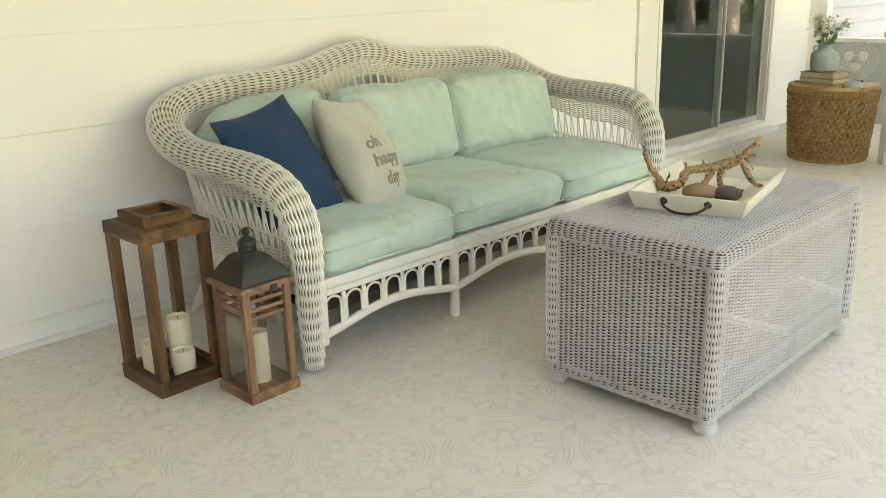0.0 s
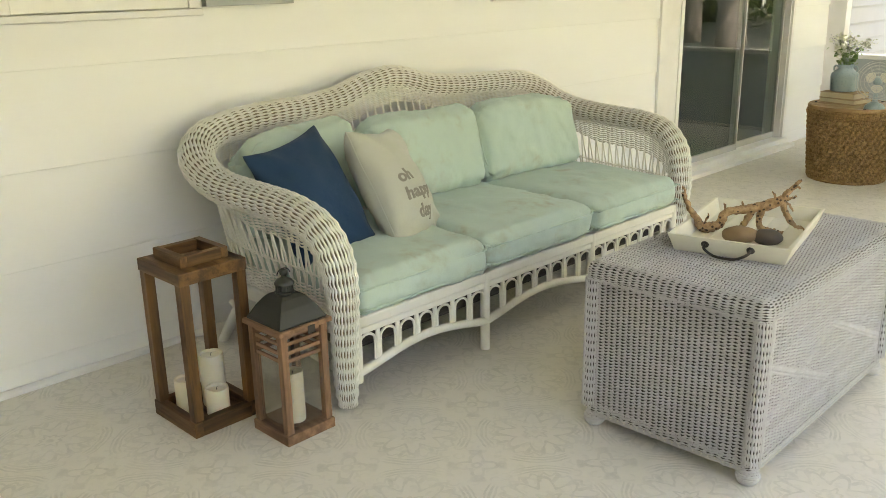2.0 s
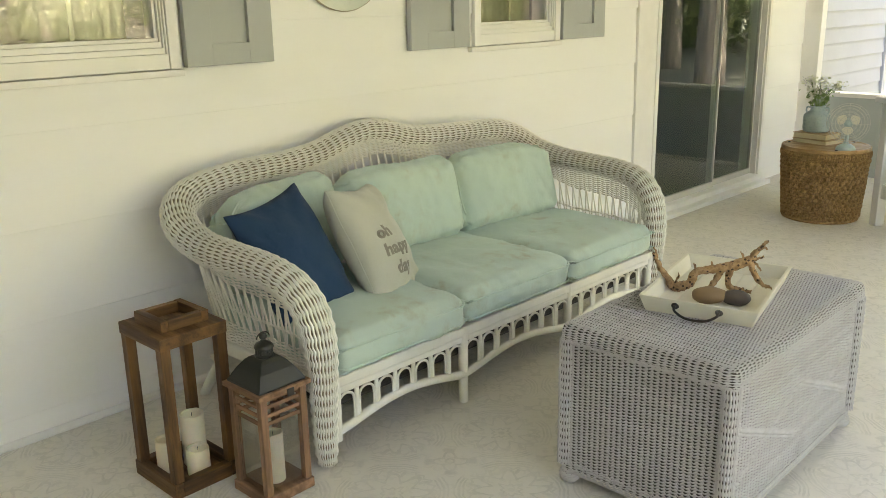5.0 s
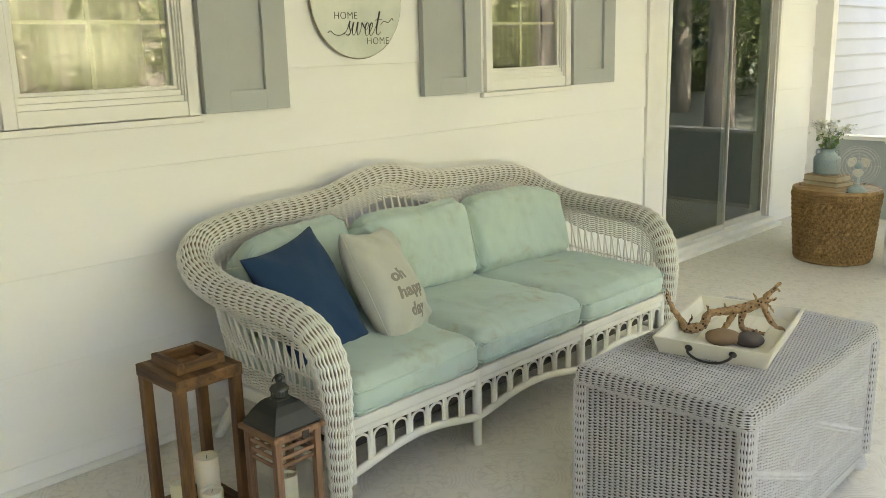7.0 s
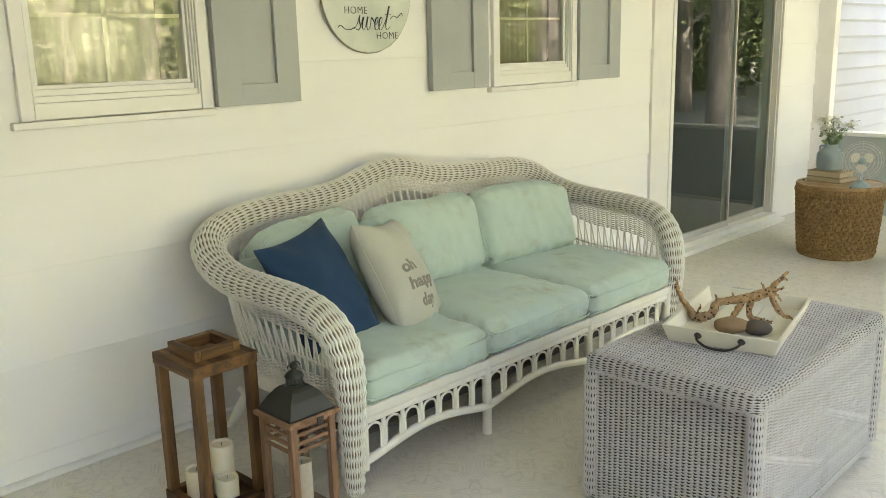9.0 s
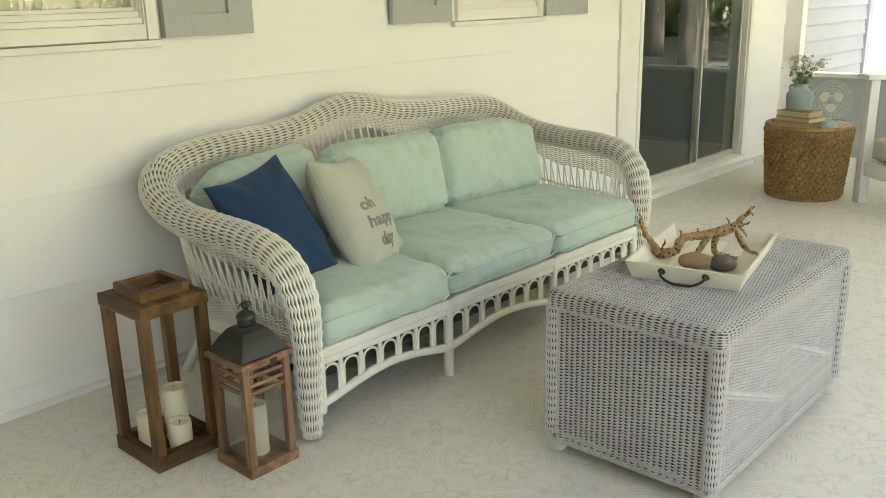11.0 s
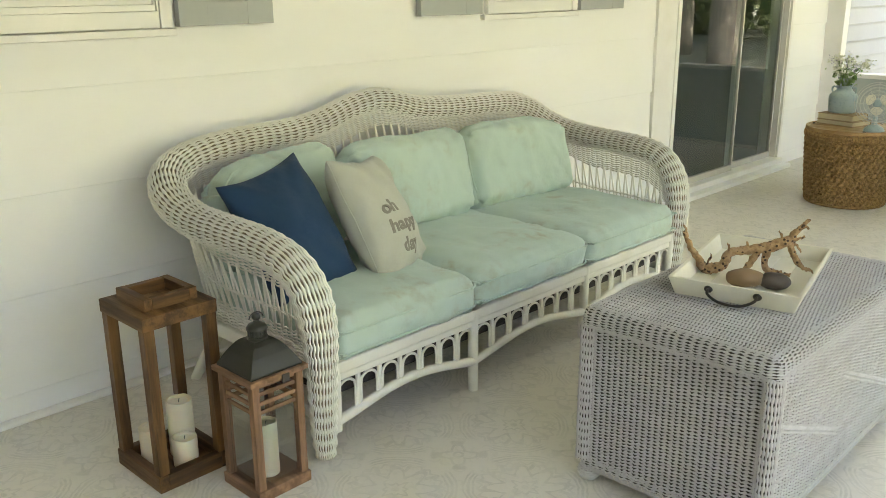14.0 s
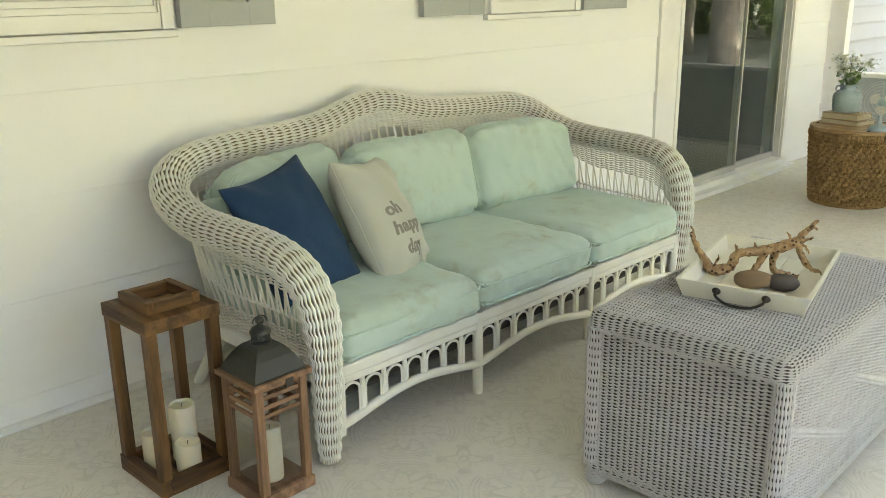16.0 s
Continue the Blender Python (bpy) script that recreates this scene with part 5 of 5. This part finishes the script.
book(0.755, 6.235, BZ + 0.0305, 0.25, 0.19, 0.040, -9, "kraft covered book lying on another book")
VZ = BZ + 0.071
vase = thing("vase", "pale blue-grey ceramic milk-can vase holding cut garden flowers", "vase", "", pose(0.735, 6.265, VZ), True)
part("body", turned([(0.078, 0.0), (0.086, 0.004), (0.090, 0.03), (0.092, 0.10), (0.088, 0.118), (0.070, 0.136), (0.052, 0.146), (0.048, 0.160), (0.050, 0.176), (0.054, 0.180), (0.050, 0.181), (0.044, 0.176), (0.042, 0.150), (0.001, 0.148)], 32), M_CERAMIC, vase, smooth=50)
for s in (-1, 1):
    part("ear", cane([(s * 0.050, 0, 0.166), (s * 0.072, 0, 0.168), (s * 0.080, 0, 0.150), (s * 0.074, 0, 0.132)], 0.006, 8), M_CERAMIC, vase, smooth=180)
bouquet = thing("bouquet", "loose white blossom, mauve sprigs and green leaves in a vase", "flowers", "", pose(0.735, 6.265, VZ + 0.15) @ Matrix.Scale(1.35, 4), True)
rng = random.Random(11)


def leaf_mesh(centres, sizes, rng, flat=0.5):
    """Small folded leaves, four triangles each, at the given centres."""
    verts, faces = [], []
    for c, s in zip(centres, sizes):
        m = Euler((rng.uniform(-1.3, 1.3), rng.uniform(-1.3, 1.3), rng.uniform(0, 6.28))).to_matrix()
        i = len(verts)
        for p in ((0, 0, 0), (0.32, 0.42, 0.10), (0, 1, 0), (-0.32, 0.42, 0.10), (0, 0.45, -0.04)):
            verts.append(Vector(c) + m @ Vector(p) * s)
        faces += [(i, i + 1, i + 4), (i + 1, i + 2, i + 4), (i + 2, i + 3, i + 4), (i + 3, i, i + 4)]
    return from_arrays("leaves", [tuple(v) for v in verts], faces, False)


heads = []
for k in range(17):
    a, tilt = rng.uniform(0, 6.28), rng.uniform(0.10, 0.62)
    ln = rng.uniform(0.09, 0.16)
    tip = Vector((math.cos(a) * math.sin(tilt), math.sin(a) * math.sin(tilt), math.cos(tilt))) * ln
    part("stem", cane([(0, 0, -0.02), tuple(tip * 0.5 + Vector((0, 0, 0.01))), tuple(tip)], 0.0016, 5, 4), M_HERB, bouquet, smooth=180)
    heads.append(tip)
for k, tip in enumerate(heads):
    if k in (3, 7, 10):
        part("sprig", leaf_mesh([tip * rng.uniform(1.0, 1.4) + Vector([rng.gauss(0, 0.008) for _ in range(3)]) for _ in range(26)], [rng.uniform(0.006, 0.012) for _ in range(26)], rng), M_MAUVE, bouquet)
    elif k % 3 != 1:
        part("blossom", leaf_mesh([tip + Vector([rng.gauss(0, 0.014) for _ in range(3)]) for _ in range(46)], [rng.uniform(0.010, 0.020) for _ in range(46)], rng), M_PETAL, bouquet)
part("foliage", leaf_mesh([h * rng.uniform(0.25, 0.9) + Vector([rng.gauss(0, 0.022) for _ in range(3)]) for h in heads * 3], [rng.uniform(0.018, 0.042) for _ in range(len(heads) * 3)], rng), M_HERB, bouquet)["kind"] = "stuff"

fan = thing("desk_fan", "small vintage desk fan with a wire cage and pale blades", "fan", "", pose(1.035, 6.02, BZ + 0.001, 0, 0, 20), True)
part("base", turned([(0.062, 0.0), (0.064, 0.006), (0.056, 0.022), (0.040, 0.034), (0.020, 0.042), (0.014, 0.060), (0.013, 0.150)], 28), M_CERAMIC, fan, "pale teal enamelled base", smooth=50)
motor = part("motor", turned([(0.012, -0.055), (0.026, -0.048), (0.030, -0.02), (0.030, 0.008), (0.022, 0.020), (0.010, 0.026)], 20), M_CERAMIC, fan, smooth=50)
motor.matrix_basis = pose(0, 0, 0.180, 90, 0, 0)
wires = []
for r, off in ((0.132, 0.0), (0.118, 0.016), (0.100, 0.025), (0.078, 0.031), (0.054, 0.035), (0.030, 0.037)):
    for s in (1, -1):
        wires.append(cane([(r * math.cos(a), -0.030 + s * off * 1.0, 0.180 + r * math.sin(a)) for a in np.linspace(0, 2 * math.pi, 49)], 0.0014, 5, 1, False))
for k in range(12):
    a = k * math.pi / 6
    wires.append(cane([(0.030 * math.cos(a), -0.068, 0.180 + 0.030 * math.sin(a)), (0.100 * math.cos(a), -0.056, 0.180 + 0.100 * math.sin(a)), (0.132 * math.cos(a), -0.030, 0.180 + 0.132 * math.sin(a))], 0.0012, 5, 3))
part("cage", joined(wires), M_ALU, fan, "thin silvery wire cage", smooth=180)
for k in range(3):
    bm = bmesh.new()
    rows_ = []
    for i in range(7):
        u = i / 6
        w = 0.036 * math.sin(math.pi * (0.15 + 0.8 * u))
        rows_.append([bm.verts.new((q * w, -0.028 + 0.3 * q * w * 0.6, 0.022 + u * 0.055)) for q in (-1, -0.3, 0.3, 1)])
    for p, q in zip(rows_, rows_[1:]):
        for i in range(3):
            bm.faces.new((p[i], p[i + 1], q[i + 1], q[i]))
    bmesh.ops.solidify(bm, geom=bm.faces[:], thickness=0.0016)
    blade = part("blade", bm, M_TRAY, fan, "pale cream blade", smooth=60)
    blade.matrix_basis = pose(0, 0, 0.180, 0, 180 + 120 * k, 0)

# ---- white armchair at the end of the porch ----
ch = thing("armchair", "white painted wooden armchair with a beige seat cushion", "armchair", "", pose(1.245, 6.150, 0, 0, 0, -37), True)
# local x: across the seat, local -y: forward
for x in (0.0, 0.66):
    part("front_leg", box(x - 0.033, x + 0.033, -0.033, 0.033, 0.0, 0.825, 0.004), M_CHAIR, ch)
    part("back_leg", box(x - 0.033, x + 0.033, 0.62, 0.685, 0.0, 0.825, 0.004), M_CHAIR, ch)
    part("armrest", box(x - 0.062, x + 0.058, -0.075, 0.74, 0.826, 0.862, 0.006), M_CHAIR, ch)
    part("side_rail", box(x - 0.02, x + 0.02, 0.034, 0.619, 0.20, 0.29, 0.004), M_CHAIR, ch)
part("front_rail", box(0.034, 0.626, -0.02, 0.02, 0.19, 0.29, 0.004), M_CHAIR, ch)
part("seat", box(0.034, 0.626, 0.021, 0.619, 0.27, 0.295, 0.003), M_CHAIR, ch)
for x0, x1, dy in ((0.03, 0.63, 0.0), (0.63, 0.03, 0.012)):
    bm, dz, dx = bmesh.new(), 0.93 - 0.29, x1 - x0
    ln = math.hypot(dx, dz)
    ux, uz = -dz / ln * 0.036, dx / ln * 0.036
    ring = [[bm.verts.new((x + a * ux, y, z + a * uz)) for a, y in ((-1, 0.638 + dy), (1, 0.638 + dy), (1, 0.650 + dy), (-1, 0.650 + dy))] for x, z in ((x0, 0.29), (x1, 0.93))]
    for i in range(4):
        bm.faces.new((ring[0][i], ring[0][(i + 1) % 4], ring[1][(i + 1) % 4], ring[1][i]))
    bm.faces.new(ring[0][::-1])
    bm.faces.new(ring[1])
    part("cross_board", bm, M_CHAIR, ch)
part("top_rail", box(-0.033, 0.693, 0.63, 0.675, 0.92, 0.99, 0.005), M_CHAIR, ch)
cu = thing("seat_cushion", "plump beige cushion on the white armchair", "cushion", "", pose(1.245, 6.150, 0, 0, 0, -37) @ pose(0.33, 0.30, 0.375), True)
part("cover", soft_box(0.58, 0.57, 0.15, 0.05, 0.02, 21, 14), M_BEIGE, cu, smooth=180)

# ---- white chair beside the camera's way ----
wc = thing("side_chair", "plain white painted chair with a rounded solid back", "chair", "", pose(2.045, 0.028, 0, 0, 0, 43.5), True)
bm = bmesh.new()
outline = [(0.235, 0.40)] + [(0.235 - 0.13 * (1 - math.cos(a)), 0.86 + 0.13 * math.sin(a)) for a in np.linspace(0, math.pi / 2, 9)]
outline += [(-x, z) for x, z in outline[::-1]]
lo = [[bm.verts.new((x, y, z)) for x, z in outline] for y in (-0.016, 0.016)]
bm.faces.new(lo[0])
bm.faces.new(lo[1][::-1])
for i in range(len(outline)):
    j = (i + 1) % len(outline)
    bm.faces.new((lo[0][j], lo[0][i], lo[1][i], lo[1][j]))
bmesh.ops.bevel(bm, geom=[ed for ed in bm.edges if abs(ed.verts[0].co.y - ed.verts[1].co.y) < 0.001], offset=0.009, segments=3, affect="EDGES")
part("backrest", bm, M_TRIM, wc, smooth=50)
part("seat", box(-0.22, 0.22, -0.44, -0.01, 0.42, 0.46, 0.012), M_TRIM, wc)
for x in (-0.2, 0.2):
    part("leg", box(x - 0.02, x + 0.02, -0.42, -0.38, 0.0, 0.42, 0.004), M_TRIM, wc)
    part("leg", box(x - 0.02, x + 0.02, -0.014, 0.014, 0.0, 0.415, 0.004), M_TRIM, wc)

# ---- round sign between the windows ----
sign = thing("wall_sign", "round distressed white wooden sign lettered home sweet home", "sign", "", pose(0.003, 2.572, 1.750, 90, 0, 90), True)
SR = 0.264
part("board", turned([(SR - 0.003, 0.0), (SR, 0.003), (SR, 0.016), (SR - 0.003, 0.019), (0.001, 0.0192)], 64), M_SIGN, sign, "chipped pale board", smooth=40)
part("rim", cane([((SR - 0.001 + 0.0012 * math.sin(a * 17) * math.sin(a * 5.3)) * math.cos(a), (SR - 0.001 + 0.0012 * math.sin(a * 17) * math.sin(a * 5.3)) * math.sin(a), 0.012) for a in np.linspace(0, 2 * math.pi, 129)], 0.0052, 6, 1, False), M_SIGN_RIM, sign, "worn brown edge", smooth=180)


def sign_word(text, size, x, y, shear=0.0, space=1.0, thick=0.0):
    me = letters(text, size, 0.0006, shear, space, thick)
    for v in me.vertices:
        v.co += Vector((x, y, 0.0205))
    part("lettering", me, M_BLACK, sign, "black lettering %s" % text)


sign_word("HOME", 0.046, -0.075, -0.078, 0, 1.1, -0.0008)
sign_word("HOME", 0.046, 0.109, -0.189, 0, 1.1, -0.0008)
SCRIPT = [(-0.02, 0.02), (0.10, 0.16), (0.21, 0.42), (0.19, 0.28), (0.25, 0.10), (0.17, -0.01), (0.07, 0.03), (0.20, 0.03), (0.30, 0.20), (0.37, 0.38), (0.33, 0.16), (0.38, 0.0), (0.47, 0.10), (0.55, 0.38),
          (0.52, 0.14), (0.58, 0.0), (0.68, 0.14), (0.71, 0.36), (0.78, 0.30), (0.90, 0.16), (1.00, 0.26), (0.97, 0.37), (0.89, 0.28), (0.88, 0.08), (0.96, -0.01), (1.08, 0.10), (1.18, 0.26), (1.15, 0.37),
          (1.07, 0.28), (1.06, 0.08), (1.14, -0.01), (1.27, 0.14), (1.42, 0.48), (1.47, 0.70), (1.40, 0.40), (1.36, 0.12), (1.43, 0.0), (1.56, 0.10)]
for stroke in (SCRIPT, [(1.28, 0.44), (1.42, 0.47), (1.58, 0.46)]):
    pts = [(-0.088 + 0.138 * (x + 0.12 * y), -0.162 + 0.150 * y, 0.0205) for x, y in stroke]
    fall = [max(0.0, a[1] - b[1]) for a, b in zip(stroke, stroke[1:])] + [0.0]
    part("lettering", cane(pts, [0.0013 + 0.009 * f for f in fall], 6, 6), M_BLACK, sign, "black script lettering sweet", smooth=180)
for pts in ([(-0.180, -0.150, 0.021), (-0.165, -0.142, 0.021), (-0.14, -0.158, 0.021), (-0.11, -0.160, 0.021), (-0.085, -0.150, 0.021)], [(0.13, -0.115, 0.021), (0.15, -0.100, 0.021), (0.175, -0.106, 0.021), (0.20, -0.088, 0.021), (0.208, -0.098, 0.021)]):
    part("flourish", cane(pts, 0.0017, 6, 6), M_BLACK, sign, smooth=180)

# ---- garden outside ----
def tree(x, y, h, r, crown, seed, lean=0.0, low=0.25, leaves=2600, leaf=None, label="leafy tree with a grey trunk on the lawn"):
    rng = random.Random(seed)
    g = -0.45
    t = thing("tree", label, "tree", "garden trees", pose(x, y, g), True)
    top = Vector((lean, rng.uniform(-0.3, 0.3), h))
    limbs = [cane([(0, 0, -0.1), (lean * 0.1, 0, h * 0.25), (lean * 0.5, 0.05, h * 0.6), tuple(top)], [r * 1.25, r, r * 0.7, r * 0.2], 12, 5)]
    ends = []
    for k in range(11):
        z = h * (low + (0.95 - low) * k / 10)
        a = k * 2.4 + rng.uniform(-0.4, 0.4)
        ln = crown * (0.55 + 0.45 * math.sin(math.pi * min(1, 0.2 + 0.8 * k / 10))) * rng.uniform(0.75, 1.1)
        p = Vector((lean * z / h, 0, z))
        e = p + Vector((math.cos(a) * ln, math.sin(a) * ln, rng.uniform(-0.1, 0.35) * ln))
        limbs.append(cane([tuple(p), tuple((p + e) / 2 + Vector((0, 0, 0.12 * ln))), tuple(e)], [r * 0.35, r * 0.2, r * 0.05], 6, 4))
        ends.append((p, e, ln))
    part("trunk", joined(limbs), M_BARK, t, smooth=180)
    cs, ss = [], []
    for _ in range(leaves):
        p, e, ln = rng.choice(ends)
        f = rng.uniform(0.35, 1.08)
        c = p + (e - p) * f
        s = ln * 0.24
        cs.append(c + Vector((rng.gauss(0, s), rng.gauss(0, s), rng.gauss(0, s * 0.7))))
        ss.append(rng.uniform(0.10, 0.24) * (1.7 if h > 11.5 else 0.22 if leaves > 9000 else 1.0))
    part("crown", leaf_mesh(cs, ss, rng), leaf or M_LEAF, t)["kind"] = "stuff"


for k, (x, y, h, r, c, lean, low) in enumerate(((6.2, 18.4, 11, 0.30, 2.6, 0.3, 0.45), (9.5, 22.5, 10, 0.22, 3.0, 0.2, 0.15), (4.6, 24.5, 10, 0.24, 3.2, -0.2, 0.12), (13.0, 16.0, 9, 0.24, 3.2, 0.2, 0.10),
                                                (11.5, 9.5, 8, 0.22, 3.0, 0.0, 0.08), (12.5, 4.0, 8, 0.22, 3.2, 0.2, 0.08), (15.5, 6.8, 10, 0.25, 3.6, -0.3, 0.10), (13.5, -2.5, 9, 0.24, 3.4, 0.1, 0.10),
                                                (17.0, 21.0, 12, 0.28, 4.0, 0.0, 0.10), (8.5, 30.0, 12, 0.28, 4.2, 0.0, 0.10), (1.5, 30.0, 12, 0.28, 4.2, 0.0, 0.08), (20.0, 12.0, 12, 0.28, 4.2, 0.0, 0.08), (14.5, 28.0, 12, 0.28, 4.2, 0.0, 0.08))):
    # Trees mirrored in the door take the sun-brightened leaf copy.
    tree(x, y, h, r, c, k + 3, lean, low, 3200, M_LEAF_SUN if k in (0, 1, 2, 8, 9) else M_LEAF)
for k, (x, y, h) in enumerate(((10.5, 3.2, 4.5), (11.0, 5.8, 4.8), (12.0, 12.5, 5.0))):
    # Leaf colour paled to mirror as strong sun in the window.
    tree(x, y, h, 0.10, 2.0, k + 40, 0.1, 0.10, 34000, M_LEAF_SUN_PALE, "bushy young tree on the lawn, leaf colour paled to look sunlit")
# Added to shape light: two block sky on the left, five shade the garden.
for k, (x, y, h, c) in enumerate(((3.5, -8.5, 9, 3.8), (8.5, -7.0, 9, 3.8), (1.0, 15.5, 13, 4.6), (3.0, 21.5, 15, 5.2), (-1.5, 24.0, 15, 5.2), (6.5, 27.0, 15, 5.0), (8.0, 14.5, 12, 3.6))):
    tree(x, y, h, 0.30, c, k + 60, 0.2, 0.42, 6500, M_LEAF, "tall broad tree with a grey trunk, added to block sky and sun")
# Woods back the window reflections; the unseen left stretch is added to block sky.
rng = random.Random(77)
cs, ss = [], []
for _ in range(36000):
    a, d = rng.uniform(-2.1, 1.45), rng.uniform(27, 46)
    lump = 6 + 5 * noise.noise(Vector((math.cos(a) * 5, math.sin(a) * 5, 0))) + 4 * noise.noise(Vector((a * 9, d * 0.2, 3)))
    cs.append(Vector((d * math.cos(a), 6 + d * math.sin(a), -0.5 + (lump * 0.8 + 3) * rng.random() ** 0.8)))
    ss.append(rng.uniform(0.5, 1.1))
woods = part("far_woods", leaf_mesh(cs, ss, rng), M_LEAF)
tagged(woods, "distant sunlit green woodland, its unseen left stretch added to block sky", "woods", "", "stuff")
